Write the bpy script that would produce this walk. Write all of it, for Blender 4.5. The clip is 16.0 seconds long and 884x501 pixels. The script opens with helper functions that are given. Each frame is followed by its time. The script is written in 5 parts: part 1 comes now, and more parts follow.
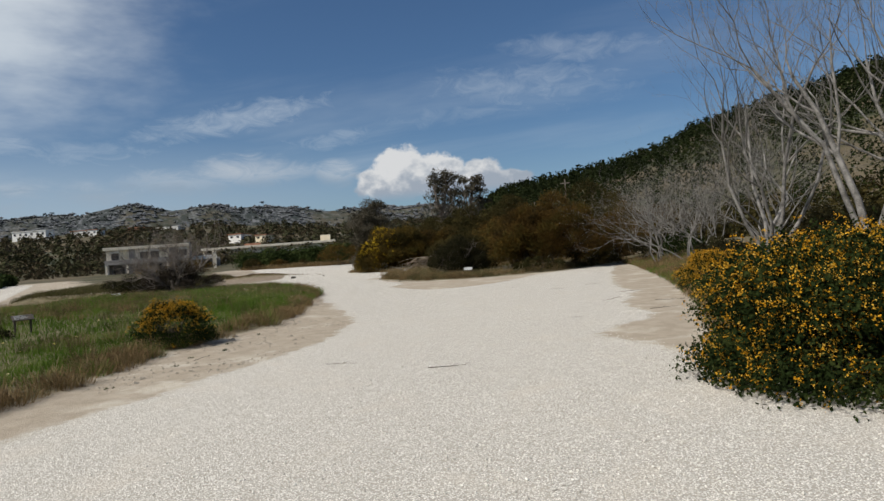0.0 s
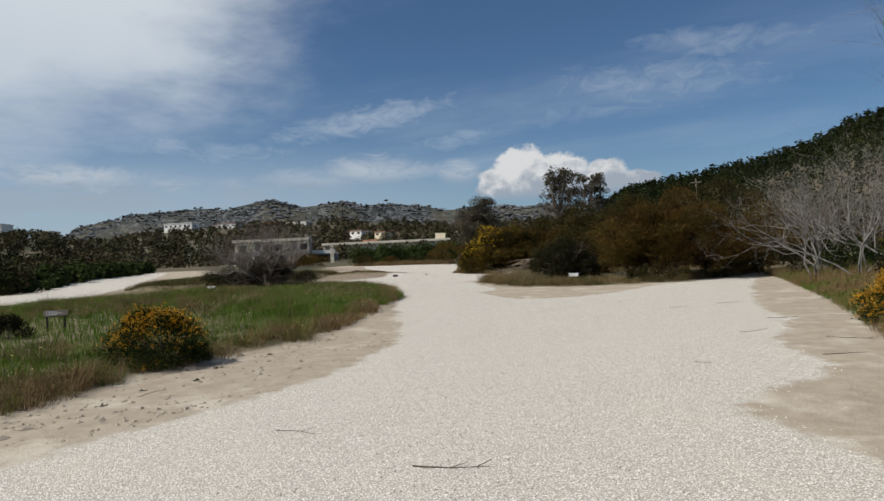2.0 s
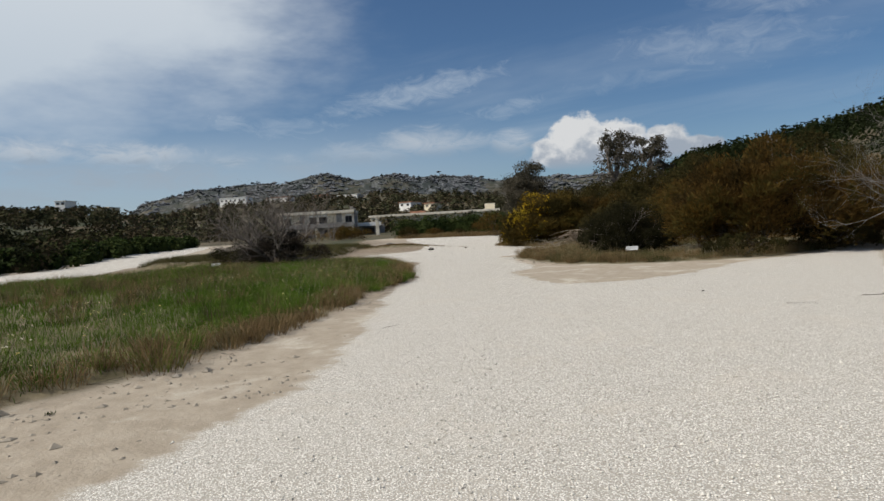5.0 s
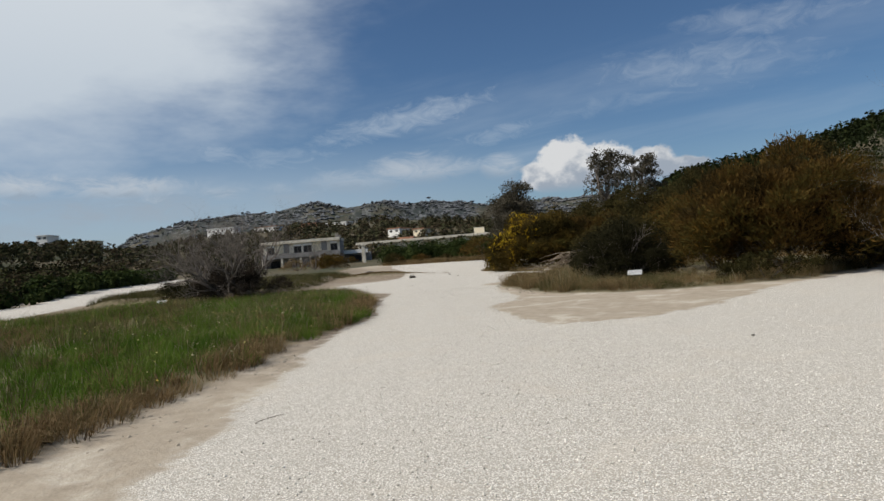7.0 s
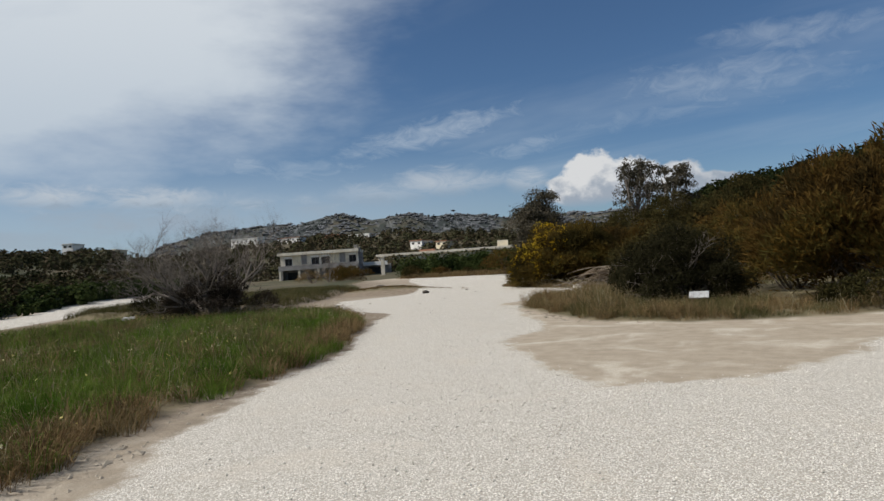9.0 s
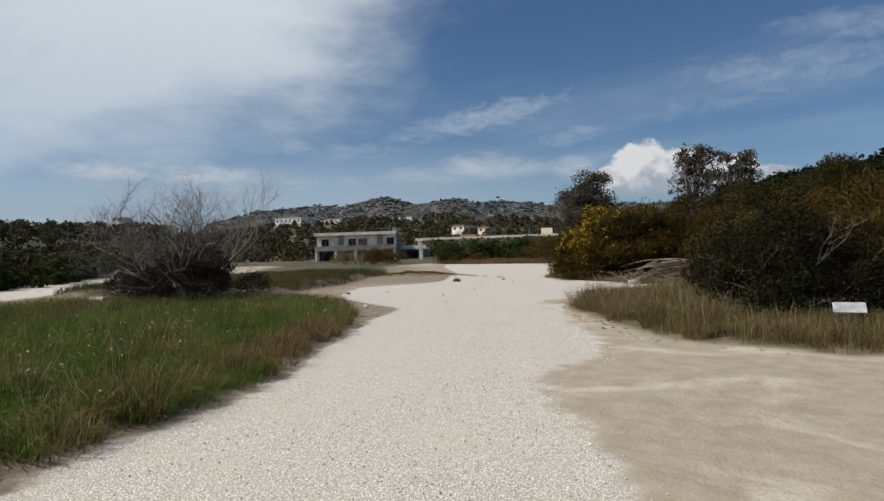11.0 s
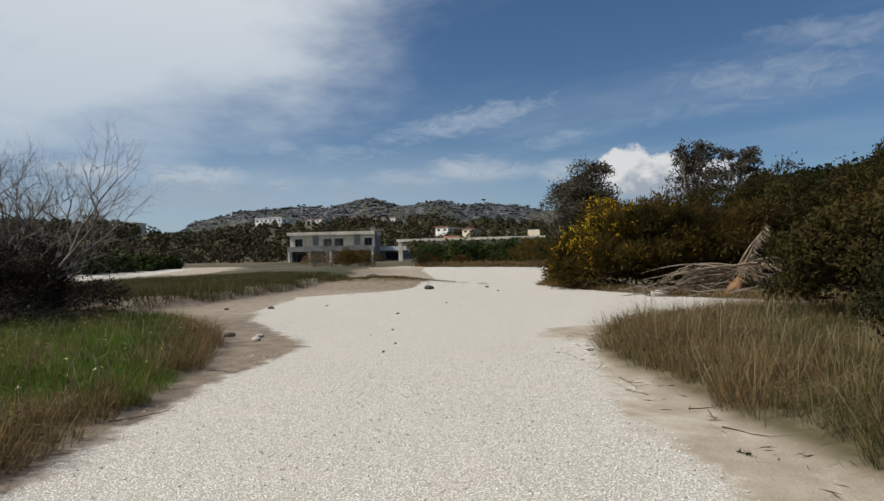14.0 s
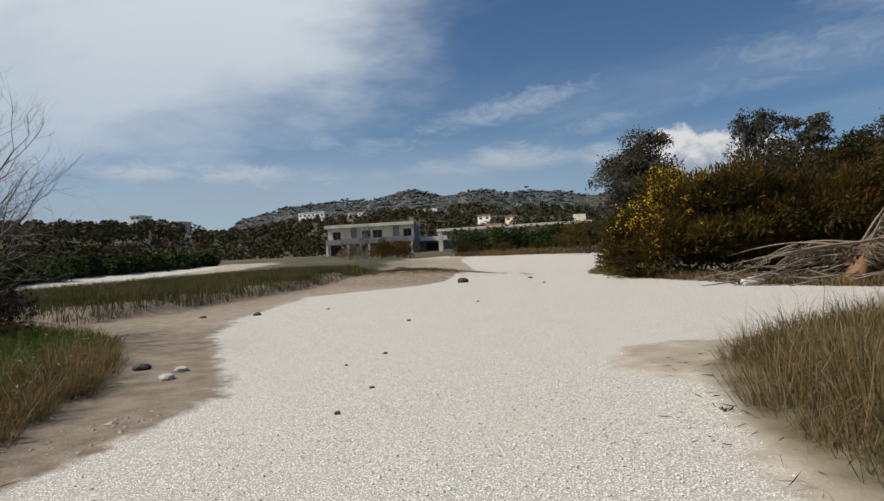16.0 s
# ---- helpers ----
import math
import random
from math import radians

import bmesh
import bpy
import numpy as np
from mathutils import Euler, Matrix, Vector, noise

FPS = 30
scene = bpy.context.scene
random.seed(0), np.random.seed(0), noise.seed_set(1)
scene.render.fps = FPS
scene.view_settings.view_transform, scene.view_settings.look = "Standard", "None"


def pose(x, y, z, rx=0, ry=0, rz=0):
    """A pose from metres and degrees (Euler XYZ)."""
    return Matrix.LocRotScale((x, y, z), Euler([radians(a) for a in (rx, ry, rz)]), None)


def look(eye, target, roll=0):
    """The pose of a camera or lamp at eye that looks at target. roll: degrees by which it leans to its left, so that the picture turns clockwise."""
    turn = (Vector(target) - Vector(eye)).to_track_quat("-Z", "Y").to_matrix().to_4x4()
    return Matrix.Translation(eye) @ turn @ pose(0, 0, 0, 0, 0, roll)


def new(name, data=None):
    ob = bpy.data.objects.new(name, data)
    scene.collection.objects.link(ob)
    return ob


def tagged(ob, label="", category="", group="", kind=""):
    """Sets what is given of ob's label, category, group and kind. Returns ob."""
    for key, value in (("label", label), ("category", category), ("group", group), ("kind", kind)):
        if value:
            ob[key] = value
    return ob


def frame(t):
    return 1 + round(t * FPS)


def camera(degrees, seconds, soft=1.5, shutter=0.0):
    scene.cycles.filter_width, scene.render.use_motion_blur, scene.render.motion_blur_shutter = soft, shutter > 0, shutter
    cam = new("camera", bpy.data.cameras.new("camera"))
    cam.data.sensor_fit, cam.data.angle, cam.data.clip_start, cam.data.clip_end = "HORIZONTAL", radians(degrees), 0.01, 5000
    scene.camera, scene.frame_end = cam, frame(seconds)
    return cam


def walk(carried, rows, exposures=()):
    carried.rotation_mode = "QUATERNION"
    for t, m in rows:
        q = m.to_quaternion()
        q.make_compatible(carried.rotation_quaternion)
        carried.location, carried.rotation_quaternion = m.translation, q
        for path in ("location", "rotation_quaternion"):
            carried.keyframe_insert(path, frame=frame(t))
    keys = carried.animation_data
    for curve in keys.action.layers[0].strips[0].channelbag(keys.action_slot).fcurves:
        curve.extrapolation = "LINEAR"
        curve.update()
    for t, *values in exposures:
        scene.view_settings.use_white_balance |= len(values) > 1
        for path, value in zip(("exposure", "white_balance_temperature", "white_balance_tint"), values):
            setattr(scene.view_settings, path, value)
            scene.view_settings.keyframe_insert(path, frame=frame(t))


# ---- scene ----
cam = camera(70.8, 16.0)
PATH = [
    (0, (2.715, -6.93, 1.596), (2.173, -5.005, 1.597), -4.4),
    (0.5, (2.686, -5.908, 1.583), (2.124, -3.989, 1.618), -1.9),
    (1, (2.623, -4.889, 1.581), (1.965, -3.001, 1.609), -1.8),
    (1.5, (2.578, -3.879, 1.588), (1.803, -2.036, 1.62), -1.9),
    (2, (2.51, -2.94, 1.594), (1.614, -1.152, 1.618), -2.6),
    (2.5, (2.378, -2.024, 1.567), (1.404, -0.277, 1.561), -2.4),
    (3, (2.177, -1.11, 1.534), (1.155, 0.609, 1.49), -2.8),
    (5.5, (0.672, 3.562, 1.521), (-0.378, 5.263, 1.462), -3.2),
    (6, (0.358, 4.488, 1.516), (-0.668, 6.204, 1.469), -3.6),
    (6.5, (0.031, 5.441, 1.51), (-0.99, 7.16, 1.488), -4.0),
    (7, (-0.354, 6.422, 1.495), (-1.378, 8.14, 1.516), -4.6),
    (7.5, (-0.801, 7.456, 1.488), (-1.835, 9.168, 1.544), -4.8),
    (8, (-1.293, 8.554, 1.492), (-2.343, 10.254, 1.575), -4.8),
    (10.5, (-4.04, 14.221, 1.444), (-5.202, 15.849, 1.475), -1.8),
    (11, (-4.687, 15.424, 1.439), (-5.889, 17.022, 1.469), -1.7),
    (11.5, (-5.414, 16.684, 1.44), (-6.671, 18.239, 1.437), -2.5),
    (12, (-6.172, 17.852, 1.441), (-7.474, 19.371, 1.44), -1.9),
    (12.5, (-6.884, 18.958, 1.444), (-8.166, 20.492, 1.491), -0.6),
    (13, (-7.526, 20.03, 1.436), (-8.746, 21.612, 1.528), -0.5),
    (13.5, (-8.104, 21.088, 1.443), (-9.282, 22.703, 1.512), -0.9),
    (14, (-8.637, 22.095, 1.434), (-9.801, 23.721, 1.47), -1.2),
    (14.5, (-9.181, 23.063, 1.403), (-10.354, 24.681, 1.481), -0.6),
    (15, (-9.753, 24.047, 1.386), (-10.934, 25.66, 1.457), -0.7),
    (15.5, (-10.337, 25.036, 1.383), (-11.561, 26.618, 1.413), -1.8),
    (16, (-10.927, 26.011, 1.382), (-12.204, 27.55, 1.39), -3.0),
]
walk(cam, [(t, look(eye, target, roll)) for t, eye, target, roll in PATH])

# ---- sky, sun ----
SUN_AZ, SUN_EL = 136.0, 49.0          # azimuth counted to the left from +y
sun_dir = Vector((-math.sin(radians(SUN_AZ)) * math.cos(radians(SUN_EL)), math.cos(radians(SUN_AZ)) * math.cos(radians(SUN_EL)), math.sin(radians(SUN_EL))))
sun = new("sun", bpy.data.lights.new("sun", "SUN"))
sun.data.energy, sun.data.angle, sun.data.color = 4.35, radians(0.6), (1.0, 0.952, 0.885)
sun.matrix_world = look((0, 0, 60), tuple(Vector((0, 0, 60)) - sun_dir))
scene.view_settings.exposure = 0.0


class Nodes:
    """Short-hand for building node trees."""

    def __init__(self, tree):
        self.t = tree
        tree.nodes.clear()

    def n(self, kind, ins=None, **props):
        nd = self.t.nodes.new(kind)
        for k, v in props.items():
            setattr(nd, k, v)
        for k, v in (ins or {}).items():
            if isinstance(v, bpy.types.NodeSocket):
                self.t.links.new(v, nd.inputs[k])
            else:
                nd.inputs[k].default_value = v
        return nd

    def math(self, op, a, b=0.0, c=0.0, clamp=False):
        return self.n("ShaderNodeMath", {0: a, 1: b, 2: c}, operation=op, use_clamp=clamp).outputs[0]

    def ramp(self, x, lo, hi, a=0.0, b=1.0, smooth=True):
        nd = self.n("ShaderNodeMapRange", {0: x, 1: lo, 2: hi, 3: a, 4: b}, interpolation_type="SMOOTHSTEP" if smooth else "LINEAR")
        return nd.outputs[0]

    def mix(self, f, a, b):
        nd = self.n("ShaderNodeMix", data_type="RGBA")
        for sock, v in ((nd.inputs[0], f), (nd.inputs[6], a), (nd.inputs[7], b)):
            if isinstance(v, bpy.types.NodeSocket):
                self.t.links.new(v, sock)
            else:
                sock.default_value = v if not isinstance(v, tuple) or len(v) == 4 else (*v, 1)
        return nd.outputs[2]

    def noise(self, vec, scale, detail=4.0, rough=0.55, distort=0.0):
        return self.n("ShaderNodeTexNoise", {"Vector": vec, "Scale": scale, "Detail": detail, "Roughness": rough, "Distortion": distort}).outputs[0]


def build_world():
    world = bpy.data.worlds.new("sky")
    world.use_nodes = True
    scene.world = world
    N = Nodes(world.node_tree)
    sky = N.n("ShaderNodeTexSky", sky_type="NISHITA", sun_disc=False, sun_elevation=radians(SUN_EL), sun_rotation=radians(-SUN_AZ), altitude=50.0, air_density=1.0, dust_density=0.6, ozone_density=2.0)
    co = N.n("ShaderNodeTexCoord").outputs["Generated"]
    sep = N.n("ShaderNodeSeparateXYZ", {0: co})
    x, y, z = sep.outputs[0], sep.outputs[1], sep.outputs[2]
    el = N.math("MULTIPLY", N.math("ARCSINE", z), 57.2958)
    az = N.math("MULTIPLY", N.math("ARCTAN2", N.math("MULTIPLY", x, -1.0), y), 57.2958)
    # flat cloud layer: look up the noise on a plane overhead
    h = N.math("MAXIMUM", z, 0.02)
    zz = N.math("ADD", h, 0.12)
    plane = N.n("ShaderNodeCombineXYZ", {0: N.math("DIVIDE", x, zz), 1: N.math("DIVIDE", y, zz), 2: 0.0}).outputs[0]
    stretched = N.n("ShaderNodeMapping", {"Vector": plane, "Rotation": (0, 0, radians(-38)), "Scale": (0.42, 1.25, 1.0)}).outputs[0]
    veil = N.noise(stretched, 0.8, 6.0, 0.55, 0.5)
    big = N.noise(plane, 0.33, 2.0, 0.5)
    angles = N.n("ShaderNodeCombineXYZ", {0: az, 1: N.math("MULTIPLY", el, 2.6), 2: 0.0}).outputs[0]
    puff = N.noise(angles, 0.13, 5.0, 0.55)
    # broad veil in the west, with its lower edge sinking away from the middle
    soft = N.math("SUBTRACT", N.noise(angles, 0.07, 5.0, 0.6), 0.5)
    side = N.ramp(N.math("ADD", az, N.math("MULTIPLY", soft, 26.0)), 30.0, 56.0)
    foot = N.math("SUBTRACT", el, N.math("SUBTRACT", 15.0, N.math("MULTIPLY", N.math("SUBTRACT", az, 43.0), 0.27)))
    rise = N.ramp(N.math("ADD", foot, N.math("MULTIPLY", soft, 14.0)), -7.0, 6.5)
    fibres = N.ramp(veil, 0.28, 0.64, 0.74, 1.12)
    west = N.math("MULTIPLY", N.math("MULTIPLY", side, rise), fibres)
    thin = N.ramp(N.math("ADD", N.math("MULTIPLY", veil, 0.85), N.math("MULTIPLY", big, 0.3)), 0.50, 0.95, 0.0, 0.62)
    haze = N.math("MULTIPLY", N.ramp(el, 13.0, 5.0), N.ramp(az, 8.0, 50.0, 0.12, 0.50))
    cirrus = N.math("MAXIMUM", N.math("MAXIMUM", west, thin), haze)

    wisp = N.math("SUBTRACT", N.noise(N.n("ShaderNodeCombineXYZ", {0: N.math("MULTIPLY", az, 0.45), 1: el, 2: 7.0}).outputs[0], 0.8, 8.0, 0.66, 0.9), 0.5)

    def streak(az0, el0, along, across, slope, strength, ragged=3.4):
        u = N.math("SUBTRACT", az, az0)
        v = N.math("SUBTRACT", N.math("SUBTRACT", el, el0), N.math("MULTIPLY", u, slope))
        q = N.math("ADD", N.math("POWER", N.math("DIVIDE", u, along), 2.0), N.math("POWER", N.math("DIVIDE", v, across), 2.0))
        return N.math("MULTIPLY", N.ramp(N.math("ADD", q, N.math("MULTIPLY", wisp, ragged)), 1.5, -1.1), strength)

    for put in ((33.5, 12.6, 9.0, 1.4, -0.17, 0.62), (25.0, 10.8, 4.6, 1.0, -0.09, 0.55), (7.0, 14.0, 10.0, 2.0, 0.06, 0.40), (1.0, 16.6, 8.0, 1.2, 0.10, 0.36), (50.3, 10.4, 2.8, 1.0, 0.0, 0.62), (45.0, 9.6, 7.0, 1.6, 0.03, 0.45), (14.0, 12.4, 9.0, 1.2, -0.05, 0.26)):
        cirrus = N.math("MAXIMUM", cirrus, streak(*put))
    # low grey-white bank near the horizon
    low = N.math("MULTIPLY", N.ramp(puff, 0.46, 0.70), N.math("MULTIPLY", N.ramp(el, 9.0, 6.0), N.ramp(az, 26.0, 48.0)))
    low = N.math("MULTIPLY", low, 0.55)
    for put in ((32.3, 8.3, 5.2, 1.4, 0.0, 0.75), (24.6, 7.7, 2.0, 1.2, 0.0, 0.85), (38.0, 7.4, 5.0, 1.2, 0.0, 0.55), (57.5, 7.6, 5.4, 1.1, 0.0, 0.95), (65.0, 7.9, 4.0, 1.1, 0.0, 0.90), (57.0, 5.9, 8.0, 1.3, 0.0, 0.85)):
        low = N.math("MAXIMUM", low, streak(*put))
    # one heaped cloud: rounded heads on a level foot
    fine = N.noise(N.n("ShaderNodeCombineXYZ", {0: az, 1: N.math("MULTIPLY", el, 1.2), 2: 3.0}).outputs[0], 0.75, 6.0, 0.55)
    curl = N.math("SUBTRACT", fine, 0.5)
    body = None
    for a0, e0, ra, re in ((19.0, 7.2, 2.7, 2.5), (20.9, 6.5, 2.2, 1.5), (15.6, 7.1, 2.8, 1.9), (11.6, 6.7, 2.2, 1.4), (9.3, 6.1, 2.6, 0.9), (14.5, 6.2, 6.5, 1.3)):
        q = N.math("SQRT", N.math("ADD", N.math("POWER", N.math("DIVIDE", N.math("SUBTRACT", az, a0), ra), 2.0), N.math("POWER", N.math("DIVIDE", N.math("SUBTRACT", el, e0), re), 2.0)))
        body = q if body is None else N.math("SMOOTH_MIN", body, q, 0.12)
    heap = N.math("MULTIPLY", N.ramp(N.math("ADD", body, N.math("MULTIPLY", curl, 0.95)), 1.10, 0.86), N.ramp(el, 4.6, 5.9))
    heap_lit = N.ramp(N.math("ADD", N.math("ADD", el, N.math("MULTIPLY", curl, 7.5)), N.math("MULTIPLY", N.math("SUBTRACT", az, 15.0), 0.10)), 5.6, 8.6)
    heap_col = N.mix(heap_lit, (3.3, 3.8, 4.5), (6.7, 6.8, 6.9))
    grey = N.mix(N.ramp(N.math("ADD", el, N.math("MULTIPLY", wisp, 4.0)), 6.6, 7.9), (3.3, 3.9, 4.6), (5.8, 6.1, 6.4))
    white = N.mix(N.ramp(el, 6.0, 26.0), (4.5, 5.3, 6.2), (6.2, 6.7, 7.2))
    blue = N.n("ShaderNodeMix", {0: 1.0, 6: sky.outputs[0], 7: (0.45, 0.59, 0.715, 1)}, data_type="RGBA", blend_type="MULTIPLY").outputs[2]
    c = N.mix(cirrus, blue, white)
    c = N.mix(low, c, grey)
    c = N.mix(heap, c, heap_col)
    bg = N.n("ShaderNodeBackground", {0: c, 1: 0.1})
    N.n("ShaderNodeOutputWorld", {0: bg.outputs[0]})


build_world()


# ---- materials ----
def material(name):
    m = bpy.data.materials.new(name)
    m.use_nodes = True
    return m, Nodes(m.node_tree)


def finish(N, col, rough=0.8, bump=None, strength=0.3, dist=0.02, spec=0.3, metal=0.0, through_light=0.0, through_col=None):
    p = N.n("ShaderNodeBsdfPrincipled", {"Roughness": rough, "Metallic": metal, "Specular IOR Level": spec})
    if isinstance(col, bpy.types.NodeSocket):
        N.t.links.new(col, p.inputs["Base Color"])
    else:
        p.inputs["Base Color"].default_value = (*col, 1)
    if bump is not None:
        b = N.n("ShaderNodeBump", {"Height": bump, "Strength": strength, "Distance": dist})
        N.t.links.new(b.outputs[0], p.inputs["Normal"])
    out = p.outputs[0]
    if through_light:
        tr = N.n("ShaderNodeBsdfTranslucent", {0: through_col if through_col is not None else col})
        out = N.n("ShaderNodeMixShader", {0: through_light, 1: out, 2: tr.outputs[0]}).outputs[0]
    N.n("ShaderNodeOutputMaterial", {0: out})


def plain(name, a, b, scale=3.0, rough=0.8, strength=0.3, dist=0.01, spec=0.3, fine=30.0):
    """Two tones blended by a coarse and a fine noise, with a fine relief."""
    m, N = material(name)
    co = N.n("ShaderNodeNewGeometry").outputs["Position"]
    f = N.math("ADD", N.math("MULTIPLY", N.noise(co, scale, 5.0), 0.65), N.math("MULTIPLY", N.noise(co, fine, 4.0), 0.35))
    finish(N, N.mix(N.ramp(f, 0.36, 0.64), a, b), rough, N.noise(co, fine, 5.0), strength, dist, spec)
    return m


def leafy(name, tones, through_light=0.25, rough=0.85, patch=0.5, spec=0.02, single=0.34):
    """Foliage: every leaf takes its own tone, and the tones drift over the plant."""
    m, N = material(name)
    g = N.n("ShaderNodeNewGeometry")
    drift = N.ramp(N.noise(g.outputs["Position"], patch, 4.0, 0.6), 0.33, 0.67)
    f = N.math("ADD", N.math("MULTIPLY", g.outputs["Random Per Island"], single), N.math("MULTIPLY", drift, 1.0 - single))
    r = N.n("ShaderNodeValToRGB", {0: f})
    els = r.color_ramp.elements
    while len(els) < len(tones):
        els.new(0.5)
    for i, (e, t) in enumerate(zip(els, tones)):
        e.position, e.color = i / max(1, len(tones) - 1), (*t, 1)
    finish(N, r.outputs[0], rough, spec=spec, through_light=through_light, through_col=r.outputs[0])
    return m


def ground_material():
    m, N = material("ground_cover")
    co = N.n("ShaderNodeNewGeometry").outputs["Position"]
    flat = N.n("ShaderNodeVectorMath", {0: co, 1: (1, 1, 0)}, operation="MULTIPLY").outputs[0]
    n1, n2, n3 = N.noise(flat, 0.55, 5.0, 0.6), N.noise(flat, 3.0, 4.0, 0.6), N.noise(flat, 40.0, 3.0, 0.6)
    edge = N.math("ADD", N.math("MULTIPLY", N.math("SUBTRACT", n1, 0.5), 1.0), N.math("MULTIPLY", N.math("SUBTRACT", n2, 0.5), 0.6))
    ga = N.n("ShaderNodeAttribute", attribute_name="gravel").outputs["Fac"]
    gr = N.n("ShaderNodeAttribute", attribute_name="grass").outputs["Fac"]
    fa = N.n("ShaderNodeAttribute", attribute_name="far").outputs["Fac"]
    # white crushed stone
    vor = N.n("ShaderNodeTexVoronoi", {"Vector": flat, "Scale": 72.0, "Randomness": 1.0})
    stone_t = N.n("ShaderNodeSeparateColor", {0: vor.outputs["Color"]}).outputs[0]
    stone = N.mix(stone_t, (0.47, 0.442, 0.39), (0.90, 0.86, 0.785))
    stone = N.mix(N.ramp(vor.outputs["Distance"], 0.30, 0.62), stone, (0.36, 0.33, 0.282))
    stone = N.mix(N.math("MULTIPLY", N.ramp(N.noise(flat, 0.9, 5.0, 0.65, 0.6), 0.5, 0.72), 0.34), stone, (0.52, 0.46, 0.38))
    # beige silty sand
    sand = N.mix(N.ramp(N.math("ADD", N.math("MULTIPLY", n2, 0.6), N.math("MULTIPLY", n3, 0.4)), 0.36, 0.64), (0.29, 0.242, 0.182), (0.375, 0.32, 0.248))
    silt = N.noise(flat, 0.7, 6.0, 0.62, 0.5)
    sand = N.mix(N.math("MULTIPLY", N.ramp(silt, 0.50, 0.66), 0.55), sand, N.mix(stone_t, (0.44, 0.395, 0.32), (0.66, 0.61, 0.52)))
    ea = N.n("ShaderNodeAttribute", attribute_name="earth").outputs["Fac"]
    brown = N.mix(N.ramp(N.math("ADD", N.math("MULTIPLY", n2, 0.6), N.math("MULTIPLY", n3, 0.4)), 0.36, 0.64), (0.15, 0.118, 0.085), (0.26, 0.21, 0.155))
    sand = N.mix(N.math("MULTIPLY", ea, N.ramp(gr, -5.0, -0.6, 0.45, 1.0)), sand, brown)
    soil = N.mix(N.ramp(N.noise(flat, 1.6, 5.0), 0.38, 0.62), (0.10, 0.085, 0.045), (0.17, 0.14, 0.085))
    near = N.mix(N.ramp(N.math("ADD", ga, edge), -0.12, 0.16), sand, stone)
    near = N.mix(N.ramp(N.math("ADD", gr, N.math("MULTIPLY", edge, 0.35)), -0.15, 0.25), near, soil)
    # far scrub, and bare rock with a bluish distance haze put into its colour
    scrub = N.mix(N.ramp(N.noise(co, 0.035, 5.0, 0.65), 0.38, 0.6), (0.045, 0.05, 0.026), (0.11, 0.088, 0.055))
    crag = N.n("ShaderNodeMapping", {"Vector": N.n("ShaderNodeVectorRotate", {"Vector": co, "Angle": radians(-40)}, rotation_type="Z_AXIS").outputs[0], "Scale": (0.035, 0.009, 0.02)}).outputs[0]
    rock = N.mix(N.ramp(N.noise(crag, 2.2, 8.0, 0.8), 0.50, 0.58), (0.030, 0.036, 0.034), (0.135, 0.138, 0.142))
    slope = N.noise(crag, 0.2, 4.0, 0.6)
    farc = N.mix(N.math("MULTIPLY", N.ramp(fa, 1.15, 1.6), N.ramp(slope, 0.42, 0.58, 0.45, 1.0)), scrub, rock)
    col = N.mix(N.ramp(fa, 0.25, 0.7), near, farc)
    bump = N.math("ADD", N.math("MULTIPLY", N.ramp(vor.outputs["Distance"], 0.65, 0.0), N.ramp(N.math("ADD", ga, edge), -0.1, 0.15)), N.math("ADD", N.math("MULTIPLY", n3, 0.35), N.math("MULTIPLY", N.noise(flat, 5.0, 7.0, 0.7), N.ramp(ga, 0.3, -0.4, 0.0, 5.0))))
    finish(N, col, 0.9, bump, 0.5, 0.012, 0.15)
    return m


M_ground = ground_material()
M_pebble = leafy("white_pebble", [(0.36, 0.335, 0.295), (0.58, 0.55, 0.485), (0.78, 0.75, 0.69)], 0.0, 0.85, single=0.8)
M_bark_pale = plain("pale_bark", (0.085, 0.078, 0.07), (0.25, 0.235, 0.215), 4.0, 0.9)
M_bark_dark = plain("dark_bark", (0.045, 0.036, 0.028), (0.13, 0.105, 0.08), 6.0, 0.9)
M_bark_grey = plain("grey_bark", (0.10, 0.082, 0.068), (0.23, 0.195, 0.165), 6.0, 0.9)
M_gorse = leafy("gorse_leaf", [(0.008, 0.012, 0.004), (0.018, 0.028, 0.008), (0.05, 0.058, 0.016)], 0.2, patch=3.0)
M_bloom = leafy("orange_bloom", [(0.34, 0.15, 0.008), (0.58, 0.29, 0.016), (0.72, 0.48, 0.10)], 0.25, patch=4.0, single=0.6)
M_yellow = leafy("yellow_bloom", [(0.38, 0.22, 0.010), (0.60, 0.38, 0.015), (0.72, 0.54, 0.04)], 0.25)
M_wattle = leafy("wattle_leaf", [(0.026, 0.024, 0.009), (0.065, 0.050, 0.015), (0.115, 0.075, 0.018), (0.06, 0.062, 0.018)], 0.25, 0.8, 0.45)
M_dark = leafy("dark_leaf", [(0.011, 0.010, 0.005), (0.021, 0.020, 0.009), (0.045, 0.040, 0.020)], 0.15, patch=1.2)
M_olive = leafy("olive_leaf", [(0.016, 0.017, 0.007), (0.034, 0.031, 0.011), (0.055, 0.042, 0.015), (0.066, 0.058, 0.020)], 0.22, patch=0.6)
M_brown = leafy("russet_leaf", [(0.020, 0.018, 0.008), (0.050, 0.034, 0.012), (0.105, 0.060, 0.016), (0.055, 0.048, 0.014), (0.13, 0.070, 0.014)], 0.25, 0.75, 0.45, single=0.25)
M_euc = leafy("gum_leaf", [(0.028, 0.026, 0.017), (0.07, 0.062, 0.042), (0.15, 0.13, 0.095)], 0.25, 0.7, 0.8, spec=0.1)
